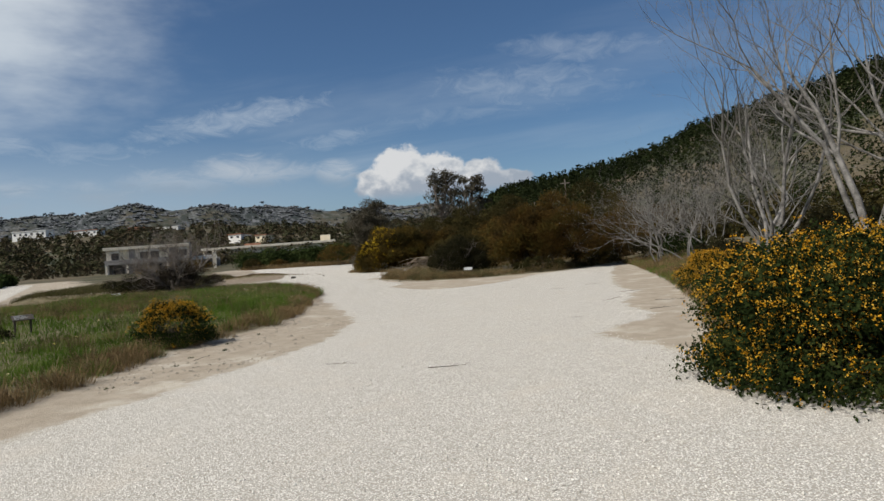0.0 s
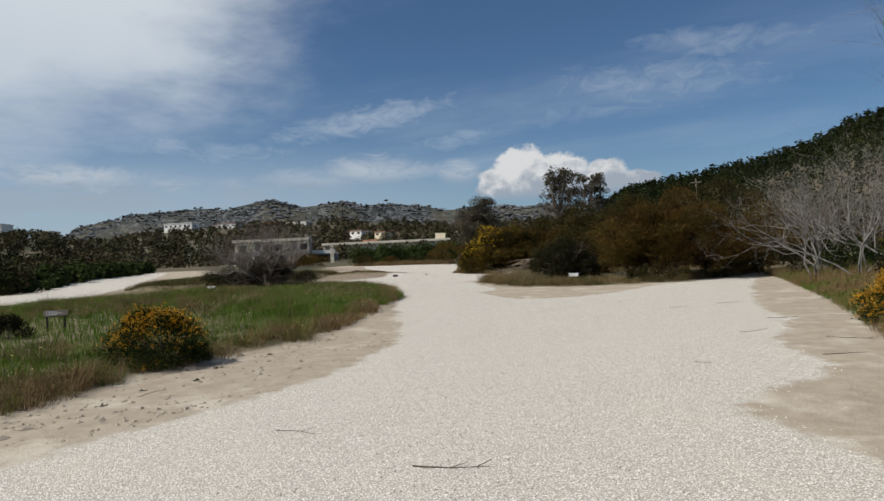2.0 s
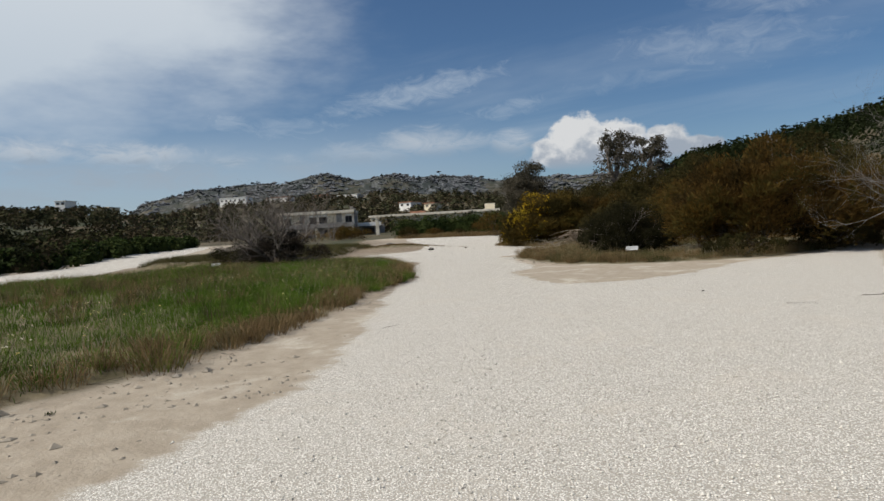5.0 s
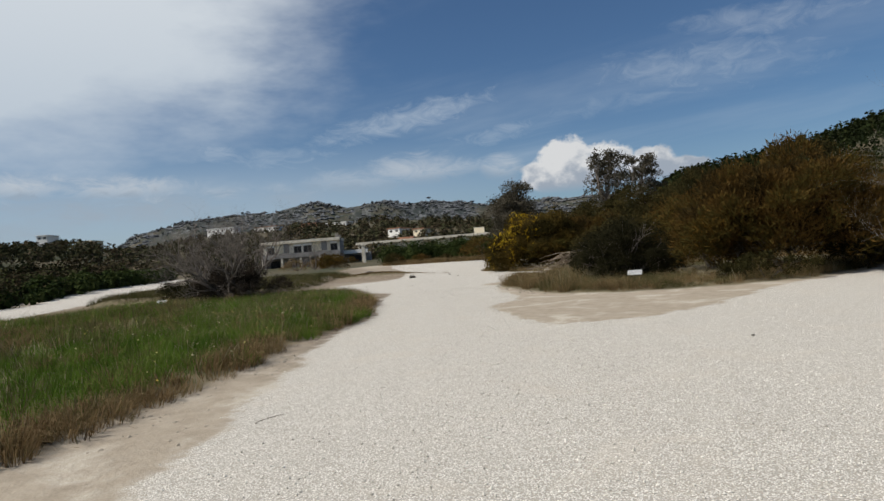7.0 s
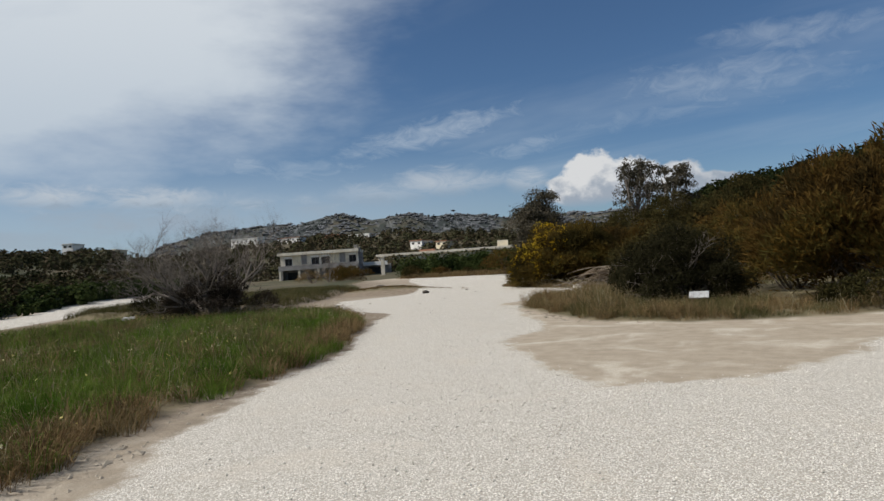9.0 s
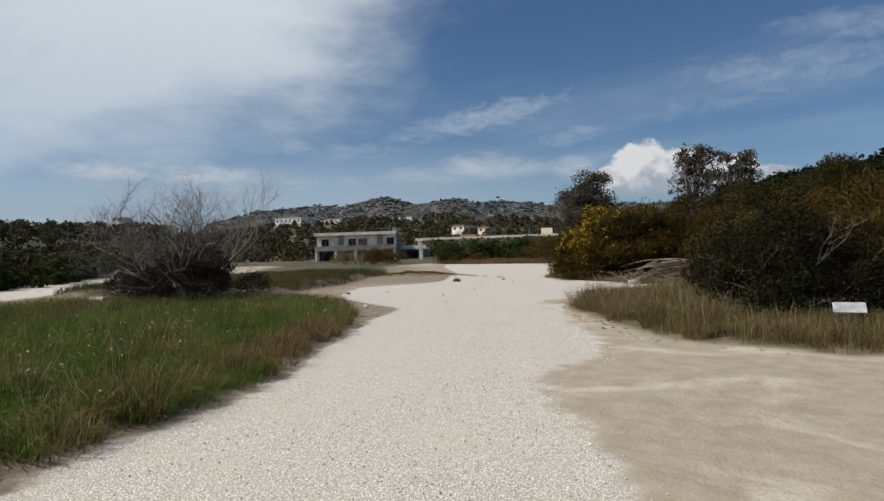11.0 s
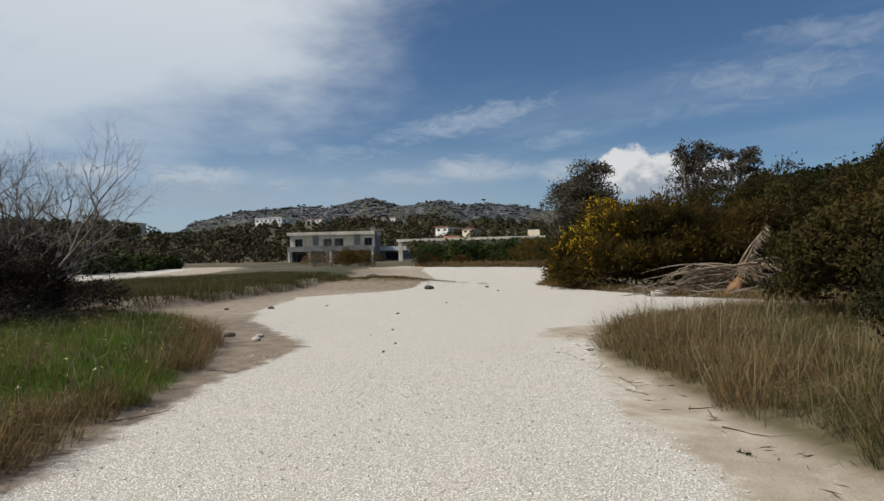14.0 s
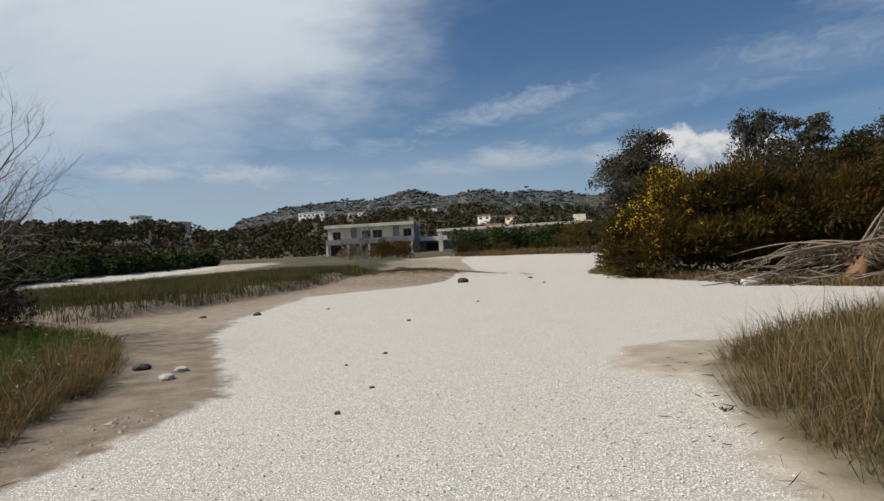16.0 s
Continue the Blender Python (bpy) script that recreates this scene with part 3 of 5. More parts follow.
# ---- plants ----
def bush(name, x, y, rx, ry, h, leaf_mat, n, size, label, category="bush", bloom=None, bloom_n=0, bloom_size=0.05, bloom_low=0.25, seed=1, n_lobes=34, low=0.12, bark=None, group="", rz=0.0, stems=9, z=None, shell=0.5, bloom_side=None, dome=False, reach=0.72, feather=0.0, leaf_w=0.34):
    """A rounded shrub: stems, leaves in uneven clumps, and blossoms where it has them."""
    rng = np.random.default_rng(seed)
    root = thing(name, x, y, (at_ground(x, y) if z is None else z) - 0.03, label, category, group, rz)
    c, r = lobes(rng, n_lobes, rx, ry, h, low)
    if dome:
        q = unit(rng.normal(size=(n_lobes, 3)))
        q[:, 2] = np.where(q[:, 2] < -0.72, -q[:, 2], q[:, 2])
        f = rng.uniform(0.5, 0.82, (n_lobes, 1))
        q[:, :2] *= 1 + 0.4 * np.clip(-q[:, 2:], 0, 1)
        c = q * f * np.array([rx, ry, h * 0.56]) + np.array([0, 0, h * 0.41])
        c[:, 2] = np.maximum(c[:, 2], h * 0.10)
        a = np.arange(n_lobes // 3) * 6.283 / (n_lobes // 3)
        skirt = np.stack([np.cos(a) * rx * 0.78, np.sin(a) * ry * 0.78, np.full(len(a), h * 0.07)], 1)
        c = np.concatenate([c, skirt + rng.normal(size=skirt.shape) * np.array([0.05, 0.05, 0.0]) * rx])
        r = rng.uniform(0.17, 0.29, len(c)) * min(rx, ry, h)
    segs = []
    for k in range(stems):
        t = c[rng.integers(0, len(c))]
        base = np.array([rng.normal() * rx * 0.12, rng.normal() * ry * 0.12, 0.0])
        v = t - base
        branch(segs, rng, base, v + np.array([0, 0, 0.2]), np.linalg.norm(v) * reach, 0.010 + 0.009 * h, 2, 0.5, 0.1, 0.2, (1, 3), 0.42)
    tagged(part("branchwork", tubes("branchwork", segs, 4), bark or M_bark_dark, root), kind="stuff")
    p, d = crown_points(rng, c, r, n, shell)
    keep = p[:, 2] > 0.03
    if feather:
        # narrow sprays that sweep up and outwards
        rise = unit(d[keep] * 0.8 + unit(p[keep]) * 0.7 + np.array([0, 0, 0.55]))
        part("foliage", leaf_mesh("foliage", p[keep], rise, size * 1.7, rng, feather, 1.0), leaf_mat, root)
    else:
        part("foliage", leaf_mesh("foliage", p[keep], d[keep], size, rng, leaf_w, 0.5, 0.85), leaf_mat, root)
    if bloom is not None:
        p, d = crown_points(rng, c, r * 1.04, bloom_n * 3, 0.9)
        w = np.clip((p[:, 2] / h - bloom_low) * 1.6, 0.04, 1.0)
        if bloom_side is not None:
            w = w * np.clip(0.1 + 1.7 * (p[:, 0] * bloom_side[0] + p[:, 1] * bloom_side[1]) / rx, 0.0, 1) * (wave(p[:, 0] * 1.0, p[:, 2] * 1.0, 1.6, seed) > -0.2)
        keep = (rng.random(len(p)) < w) & (p[:, 2] > 0.05)
        p, d = p[keep][:bloom_n], d[keep][:bloom_n]
        # each blossom is a small spray of petals
        k = 8
        pp = np.repeat(p, k, 0) + rng.normal(size=(len(p) * k, 3)) * bloom_size * 0.9
        part("blossom", leaf_mesh("blossom", pp, np.repeat(d, k, 0), bloom_size, rng, 0.75, 0.3), bloom, root)
    return root


def gum_tree(name, x, y, h, w, n, size, label, seed, leaf_mat, sparse=0.5, clear=0.3, n_lobes=44, full=False):
    """A tall tree with a forked trunk and leaves in open hanging clumps."""
    rng = np.random.default_rng(seed)
    root = thing(name, x, y, at_ground(x, y) - 0.05, label, "tree")
    segs = []
    branch(segs, rng, (0, 0, 0), (0.05, 0, 1), h * 0.55, h * 0.025, 0, lift=0.6, wig=0.06)
    top = np.array(segs[-1][1])
    tips = []
    for k in range(n_lobes):
        u = rng.random()
        th = rng.uniform(0, 6.283)
        z = h * (clear + (1 - clear) * rng.random() ** 0.7)
        rr = w * 0.5 * np.sqrt(rng.random()) * (1.05 - 0.55 * max(0, (z / h - 0.6)) / 0.4)
        t = np.array([rr * np.cos(th), rr * np.sin(th), z * 0.97])
        s0 = np.array([0, 0, min(z * 0.6, h * 0.5)])
        m = s0 * 0.5 + t * 0.5 + rng.normal(size=3) * 0.05 * h + np.array([0, 0, -0.04 * h])
        segs.append((s0, m, h * 0.009, h * 0.006))
        segs.append((m, t, h * 0.006, h * 0.002))
        tips.append(t)
    part("trunk", tubes("trunk", segs, 6), M_bark_grey, root)
    c = np.array(tips)
    if full:
        q = unit(rng.normal(size=(n_lobes, 3)))
        c = np.concatenate([c, q * rng.uniform(0.35, 0.9, (n_lobes, 1)) * np.array([w * 0.5, w * 0.5, h * 0.40]) + np.array([0, 0, h * 0.56])])
    r = rng.uniform(0.05, 0.10, len(c)) * h * (1.25 - sparse * 0.6)
    p, d = crown_points(rng, c, r, n, 0.2)
    d[:, 2] -= 0.7
    part("crown", leaf_mesh("crown", p, unit(d), size, rng, 0.4), leaf_mat, root)
    return root


def bare_tree(name, x, y, h, label, seed, mat, trunks=3, depth=4, spread=0.42, lift=0.35, r=0.1, fan=0.35, z=None, kids=(1, 3), group="", wig=0.18, toward=None, shrink=0.68):
    """A leafless tree with several leaning trunks and fine twigs."""
    rng = np.random.default_rng(seed)
    root = thing(name, x, y, (at_ground(x, y) if z is None else z) - 0.06, label, "tree", group)
    for k in range(trunks):
        segs = []
        th = 6.283 * (k + rng.random() * 0.6) / trunks
        d = np.array([math.cos(th) * fan, math.sin(th) * fan, 1.0])
        if toward is not None and k == 0:
            d = np.array(toward, float)
        branch(segs, rng, (math.cos(th) * r * 1.2, math.sin(th) * r * 1.2, 0), d, h * rng.uniform(0.45, 0.58), r * rng.uniform(0.7, 1.0), depth, spread, lift, wig, kids, shrink)
        thick = [q for q in segs if q[2] > r * 0.22]
        fine = [q for q in segs if q[2] <= r * 0.22]
        limb = part("trunk" if k == 0 else "limb", tubes("limb", thick, 6), mat, root)
        if fine:
            tagged(part("twigwork", tubes("twigwork", fine, 3), mat, limb), kind="stuff")
    return root


def scatter_in(poly, rng, n, inset=0.0, box4=None):
    p = np.array(poly)
    x0, y0, x1, y1 = box4 if box4 else (*p.min(0), *p.max(0))
    x, y = rng.uniform(x0, x1, n), rng.uniform(y0, y1, n)
    s = signed(poly, x, y)
    k = s > inset
    return x[k], y[k], s[k]


def stuff(name, me, mat, label, category):
    me.materials.append(mat)
    return tagged(new(name, me), label, category, kind="stuff")


def wood(name, xs, ys, hs, per, size, mat, label, seed, wide=0.42, pointed=False):
    """Many far trees as one mass: each a few clumps of big leaves."""
    rng = np.random.default_rng(seed)
    z = height(xs, ys)
    n = len(xs)
    k = np.repeat(np.arange(n), per)
    t = rng.random(n * per)
    th = rng.uniform(0, 6.283, n * per)
    if pointed:
        prof = (1.05 - t) * (0.75 + 0.25 * np.sin(t * 20))
    else:
        prof = np.sqrt(np.maximum(0.02, 1 - (2 * t - 0.75) ** 2 / 1.6))
    lump = 0.75 + 0.35 * np.sin(3 * th + k)
    rr = wide * hs[k] * prof * lump * rng.random(n * per) ** 0.18
    p = np.stack([xs[k] + rr * np.cos(th), ys[k] + rr * np.sin(th), z[k] + hs[k] * (0.04 + 0.96 * t)], 1)
    out = np.stack([np.cos(th) * (1.1 - t), np.sin(th) * (1.1 - t), t * 1.3 - 0.2], 1)
    return stuff(name, leaf_mesh(name, p, unit(out), size * np.sqrt(hs[k] / hs.mean()) * np.clip(np.hypot(xs, ys)[k] / 170, 0.6, 1.5), rng, 0.9, 0.1, 0.45), mat, label, "woods")


# right margin: flowering gorse and bare trees
bush("gorse_bush", 5.5, 0.5, 2.25, 1.85, 1.6, M_gorse, 120000, 0.046, "big dark-green bush thick with orange-yellow blossom beside the gravel", bloom=M_bloom, bloom_n=8200, bloom_size=0.021, bloom_low=-0.10, seed=3, n_lobes=230, shell=0.5, dome=True, leaf_w=0.6)
bush("gorse_bush", 5.1, 10.8, 0.98, 0.9, 1.1, M_gorse, 18000, 0.048, "smaller flowering bush with orange blossom on the grassy bank", bloom=M_bloom, bloom_n=2600, bloom_size=0.020, bloom_low=0.0, seed=4, dome=True, n_lobes=70)
bush("gorse_bush", -6.45, 4.15, 0.95, 0.8, 0.95, M_gorse, 22000, 0.042, "low round bush with orange blossom on its top in the lawn", bloom=M_bloom, bloom_n=1100, bloom_size=0.019, bloom_low=0.25, seed=5, dome=True, n_lobes=70)
bush("green_weed", 4.75, 8.6, 0.5, 0.8, 0.45, M_hedge, 1500, 0.07, "bright green leafy weed on the bank below a bush", "weed", seed=6, n_lobes=14, stems=4)

bare_tree("bare_tree", 7.1, 13.6, 9.8, "grey leafless tree with many upright limbs behind the bushes", 21, M_bark_pale, trunks=6, depth=4, r=0.072, fan=0.36, kids=(1, 3), wig=0.22, shrink=0.64, lift=0.45)
bare_tree("bare_tree", 8.6, 10.2, 11.0, "tall grey leafless tree with thick forked trunks", 26, M_bark_pale, trunks=5, depth=4, r=0.10, fan=0.26, kids=(1, 3), wig=0.2, shrink=0.64, lift=0.45)
bare_tree("bare_tree", 10.6, 11.2, 10.5, "grey leafless tree with thin twigs", 23, M_bark_pale, trunks=4, depth=4, r=0.10, fan=0.26, kids=(1, 3), wig=0.2, shrink=0.64, lift=0.45)
for k, (x, y, h) in enumerate([(4.6, 25.5, 5.6), (5.7, 22.5, 5.6), (7.2, 24.0, 6.2), (5.2, 29.0, 5.6), (8.4, 20.0, 6.4), (6.4, 27.0, 5.8), (9.0, 23.5, 6.4)]):
    bare_tree("bare_sapling", x, y, h, "thin pale leafless sapling with crooked stems", 30 + k, M_bark_pale, trunks=5, depth=3, r=0.045, fan=0.7, group="bare saplings on the bank", wig=0.36, kids=(1, 4))
for k, (x, y, rx, h) in enumerate([(4.4, 31.0, 1.6, 1.5), (5.9, 26.5, 1.3, 1.2), (6.4, 17.5, 1.2, 0.95), (9.6, 16.0, 1.8, 1.3)]):
    bush("low_shrub", x, y, rx, rx, h, M_dark if k != 1 else M_hedge, 3000, 0.12, "low dark green shrub under the bare trees", "shrub", seed=40 + k, n_lobes=18, stems=4, group="low shrubs under the bare trees")

# island of shrubs
bush("dark_shrub", -6.8, 30.8, 2.3, 2.2, 2.25, M_dark, 56000, 0.085, "dense dark green shrub with grey twigs at its foot", "shrub", seed=51, n_lobes=46, bark=M_bark_grey, stems=32, low=0.0, reach=1.02)
bush("russet_shrub", -1.2, 30.2, 3.6, 3.0, 4.2, M_brown, 66000, 0.12, "large russet-brown feathery shrub beside the gravel", "shrub", seed=52, n_lobes=60, feather=0.16)
bush("russet_shrub", 2.0, 34.6, 2.6, 2.6, 3.7, M_brown, 26000, 0.13, "russet-brown feathery shrub at the edge of the clearing", "shrub", seed=53, n_lobes=44, low=0.0, feather=0.16)
bush("russet_shrub", -3.6, 35.5, 3.4, 3.0, 4.3, M_brown, 24000, 0.14, "russet-brown shrub behind a dark green one", "shrub", seed=54, n_lobes=44, low=0.0, feather=0.16)
bush("olive_shrub", -8.4, 36.6, 2.6, 2.4, 3.0, M_olive, 20000, 0.13, "olive-green shrub inside the island", "shrub", seed=55, n_lobes=44, low=0.0)
bush("low_shrub", 1.2, 31.6, 1.9, 1.2, 1.3, M_olive, 3500, 0.12, "low olive-green shrub at the gravel edge", "shrub", seed=56, n_lobes=20, stems=5)
bush("low_shrub", -1.6, 27.6, 1.9, 0.8, 0.9, M_olive, 3000, 0.10, "low brownish-green growth at the gravel edge", "shrub", seed=57, n_lobes=22, stems=5)

# thicket behind the gravel
bush("wattle_bush", -18.5, 52.0, 4.3, 3.9, 4.5, M_wattle, 70000, 0.15, "big bush with bright yellow blossom on its sunny side", bloom=M_yellow, bloom_n=2700, bloom_size=0.08, bloom_low=0.2, seed=61, n_lobes=70, bloom_side=(-1.15, -0.35), low=0.0, feather=0.22)
bush("russet_shrub", -14.8, 53.4, 3.4, 3.2, 4.2, M_brown, 36000, 0.15, "russet-brown shrub beside the yellow-flowering bush", "shrub", seed=62, n_lobes=44, low=0.0, feather=0.16)
bush("olive_shrub", -12.2, 53.5, 4.4, 3.6, 4.9, M_olive, 30000, 0.18, "tall olive-green shrub behind the fallen fronds", "shrub", seed=63, n_lobes=54, low=0.0)
bush("russet_shrub", -6.5, 51.5, 4.6, 4.0, 5.2, M_brown, 30000, 0.18, "tall brown-green shrub behind the fallen fronds", "shrub", seed=64, n_lobes=54, low=0.0)
bush("dark_shrub", -15.0, 60.5, 5.4, 4.2, 7.0, M_olive, 32000, 0.2, "tall dark green shrub in the thicket", "shrub", seed=65, n_lobes=54, low=0.0)
bush("dark_shrub", -8.0, 61.0, 5.8, 4.4, 8.0, M_olive, 32000, 0.2, "tall dark green shrub in the thicket", "shrub", seed=66, n_lobes=54, low=0.0)
bush("dark_shrub", 0.0, 55.0, 5.8, 4.4, 7.4, M_olive, 32000, 0.2, "tall dark green shrub in the thicket", "shrub", seed=67, n_lobes=54, low=0.0)
bush("russet_shrub", 5.0, 45.0, 4.0, 4.0, 4.6, M_brown, 14000, 0.14, "russet shrub at the foot of the wooded hill", "shrub", seed=68, n_lobes=44, low=0.0, feather=0.16)
gum_tree("gum_tree", -27.0, 66.5, 8.2, 5.4, 50000, 0.19, "grey-green gum tree with drooping leaves behind the yellow bush", 71, M_euc, -0.3, 0.10, 60, True)
gum_tree("gum_tree", -31.8, 118.5, 17.2, 9.5, 6000, 0.40, "tall open gum tree rising above the thicket", 72, M_euc, 0.7, 0.42, 40)
gum_tree("gum_tree", -26.0, 119.0, 14.6, 9.0, 6000, 0.40, "open gum tree rising above the thicket", 73, M_euc, 0.7, 0.42, 40)

# dead tree on the lawn
bare_tree("dead_tree", -25.4, 27.8, 5.5, "dead grey tree with fallen limbs and dense upright twigs", 81, M_bark_grey, trunks=8, depth=4, spread=0.52, lift=0.42, r=0.11, fan=1.05, wig=0.25, kids=(1, 4), toward=(-0.95, -0.5, 0.8), shrink=0.64)
bush("dead_undergrowth", -29.6, 29.2, 3.4, 2.2, 1.6, M_dark, 16000, 0.10, "dark low thicket beside the dead tree", "shrub", seed=84, n_lobes=34, bark=M_bark_grey, stems=16, low=0.0)
bush("dead_undergrowth", -25.4, 28.1, 3.4, 2.2, 1.75, M_brush, 26000, 0.085, "dark brushwood round the foot of the dead tree", "shrub", seed=82, n_lobes=30, bark=M_bark_grey, stems=46, reach=1.05)
bush("dark_shrub", -13.7, 5.6, 0.9, 0.9, 0.62, M_dark, 4500, 0.07, "low dark shrub with bare twigs in the lawn", "shrub", seed=83, n_lobes=16, stems=8)

# bushes by the house
for k, (x, y, r, h, mt) in enumerate([(-59.6, 90.0, 2.1, 2.4, M_olive), (-55.2, 91.5, 1.9, 1.8, M_brown), (-51.0, 92.5, 1.4, 1.2, M_olive)]):
    bush("round_bush", x, y, r, r, h, mt, 2200, 0.2, "round green bush at the far edge of the gravel", seed=90 + k, n_lobes=20, stems=4, group="round bushes before the hedge")
bush("russet_shrub", -66.8, 83.0, 4.6, 3.2, 3.0, M_brown, 3500, 0.26, "low dark russet shrub in front of the house", "shrub", seed=95, n_lobes=26, stems=5)
bush("russet_shrub", -40.5, 86.0, 4.0, 3.5, 3.9, M_brown, 3500, 0.26, "russet-green shrub at the far end of the gravel", "shrub", seed=96, n_lobes=26, stems=5)
for k, (x, y, r, h) in enumerate([(-77.5, 92.0, 3.4, 2.6), (-72.0, 90.0, 3.0, 2.4), (-82.0, 90.0, 3.2, 2.2), (-62.5, 95.0, 2.2, 1.6)]):
    bush("brush", x, y, r, 2.4, h, M_brown if k % 2 else M_dry, 2600, 0.2, "grey-brown brush in front of the house", "shrub", seed=85 + k, n_lobes=22, stems=12, bark=M_bark_grey, group="brush before the house", low=0.02)
bare_tree("bare_tree", -64.5, 76.5, 5.0, "small leafless tree in front of the house", 97, M_bark_grey, trunks=4, depth=3, r=0.07, fan=0.6)
bare_tree("bare_tree", -73.0, 82.0, 5.6, "leafless grey tree in front of the house", 98, M_bark_grey, trunks=4, depth=3, r=0.07, fan=0.6)


def crags(name, xs, ys, rs, mat, label, seed):
    """Angular blocks of rock, half sunk in the slope."""
    rng = np.random.default_rng(seed)
    n = len(xs)
    octa = np.array([(1, 0, 0), (0, 1, 0), (-1, 0, 0), (0, -1, 0), (0, 0, 0.8), (0, 0, -0.8)], float)
    v = octa[None] * rng.uniform(0.6, 1.4, (n, 6, 1)) * rs[:, None, None] * np.array([1.3, 1.3, 0.8])
    th = rng.uniform(0, 6.283, n)
    c, s = np.cos(th)[:, None], np.sin(th)[:, None]
    v = np.stack([v[..., 0] * c - v[..., 1] * s, v[..., 0] * s + v[..., 1] * c, v[..., 2]], -1)
    v += np.stack([xs, ys, height(xs, ys) + rs * 0.1], 1)[:, None]
    f = np.array([(0, 1, 4), (1, 2, 4), (2, 3, 4), (3, 0, 4), (1, 0, 5), (2, 1, 5), (3, 2, 5), (0, 3, 5)])
    return stuff(name, raw_mesh(name, v.reshape(-1, 3), (np.arange(n)[:, None, None] * 6 + f[None]).reshape(-1, 3)), mat, label, "rocks")


def build_masses():
    rng = np.random.default_rng(100)
    # hedge along the long low building
    t = rng.random(420)
    xs, ys = -70 + t * 34 + rng.normal(size=420) * 0.6, 103 + t * 7 + rng.normal(size=420) * 1.6
    wood("hedge", xs, ys, rng.uniform(2.2, 3.9, 420), 80, 0.42, M_hedge, "dense green hedge in front of a low building", 101, 0.5)
    # pines on the east hill
    n = 5200
    az, d = np.radians(rng.uniform(-46, 15, n)), 62 + 280 * rng.random(n) ** 0.75
    xs, ys = -1 - d * np.sin(az), 6 + d * np.cos(az)
    k = (signed(THICKET, xs, ys) < -2) & (signed(STONE, xs, ys) < -3)
    xs, ys = xs[k], ys[k]
    wood("pine_wood", xs, ys, rng.uniform(2.6, 6.4, len(xs)), 26, 0.60, M_pine, "dark green pine wood covering the hillside", 102, 0.36, True)
    # low growth at the foot of the hill
    n = 620
    az, d = np.radians(rng.uniform(-48, 6, n)), 34 + 60 * rng.random(n)
    xs, ys = -1 - d * np.sin(az), 6 + d * np.cos(az)
    k = (signed(THICKET, xs, ys) < -1) & (signed(STONE, xs, ys) < -3) & (signed(ISLAND, xs, ys) < -1)
    xs, ys = xs[k], ys[k]
    wood("hill_scrub", xs, ys, rng.uniform(0.8, 2.2, len(xs)), 90, 0.5, M_olive, "olive-green scrub at the foot of the wooded hill", 108, 0.7)
    # scrub and trees west of the gravel road
    n = 1500
    az, d = np.radians(rng.uniform(47, 88, n)), 40 + 85 * rng.random(n)
    xs, ys = -1 - d * np.sin(az), 6 + d * np.cos(az)
    k = (signed(ROAD_W, xs, ys) < -1.0) & (signed(LAWN, xs, ys) < -12) & (signed(BANK, xs, ys) < -10) & ((ys - 30) - (-(xs + 56)) * 0.97 < -2.0)
    xs, ys = xs[k], ys[k]
    wood("dark_scrub", xs, ys, rng.uniform(1.1, 3.3, len(xs)), 100, 0.60, M_scrub, "dark green and brown scrub beyond the gravel road", 103, 0.55)
    # green bushes along the far side of the gravel road
    t = rng.random(150)
    xs, ys = -58 - t * 44 + rng.normal(size=150) * 1.2, 29 + t * 50 + rng.normal(size=150) * 1.2
    xs, ys = xs - 1.5, ys - 1.5
    wood("roadside_scrub", xs, ys, rng.uniform(0.9, 2.3, 150), 150, 0.62, M_hedge, "olive-green bushes lining the far side of the gravel road", 105, 0.7)
    # valley side between the house and the ridge
    n = 2300
    az, d = np.radians(rng.uniform(12, 80, n)), 158 + 300 * rng.random(n) ** 1.1
    xs, ys = -1 - d * np.sin(az), 6 + d * np.cos(az)
    wood("valley_scrub", xs, ys, rng.uniform(1.6, 4.2, n), 56, 0.62, M_valley, "dark scrub and trees on the valley side", 104, 0.6)
    # heath and bare rock on the far ridge, their colours tinted with distance haze
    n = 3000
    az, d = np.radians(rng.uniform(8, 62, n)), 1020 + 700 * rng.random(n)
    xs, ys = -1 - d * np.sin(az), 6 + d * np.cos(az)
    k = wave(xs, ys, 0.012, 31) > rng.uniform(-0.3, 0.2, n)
    wood("ridge_heath", xs[k], ys[k], rng.uniform(2.0, 4.0, k.sum()), 10, 2.6, M_hazy_heath, "dark heath on the far rocky ridge", 106, 1.6)
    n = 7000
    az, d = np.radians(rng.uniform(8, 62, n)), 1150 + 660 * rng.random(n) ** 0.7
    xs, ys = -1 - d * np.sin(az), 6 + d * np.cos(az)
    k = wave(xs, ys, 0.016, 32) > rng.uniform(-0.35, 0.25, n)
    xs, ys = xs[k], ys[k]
    crags("ridge_rock", xs, ys, rng.uniform(2.2, 6.0, len(xs)), M_hazy_crag, "pale grey crags on the far ridge, distance haze in their colour", 107)


build_masses()


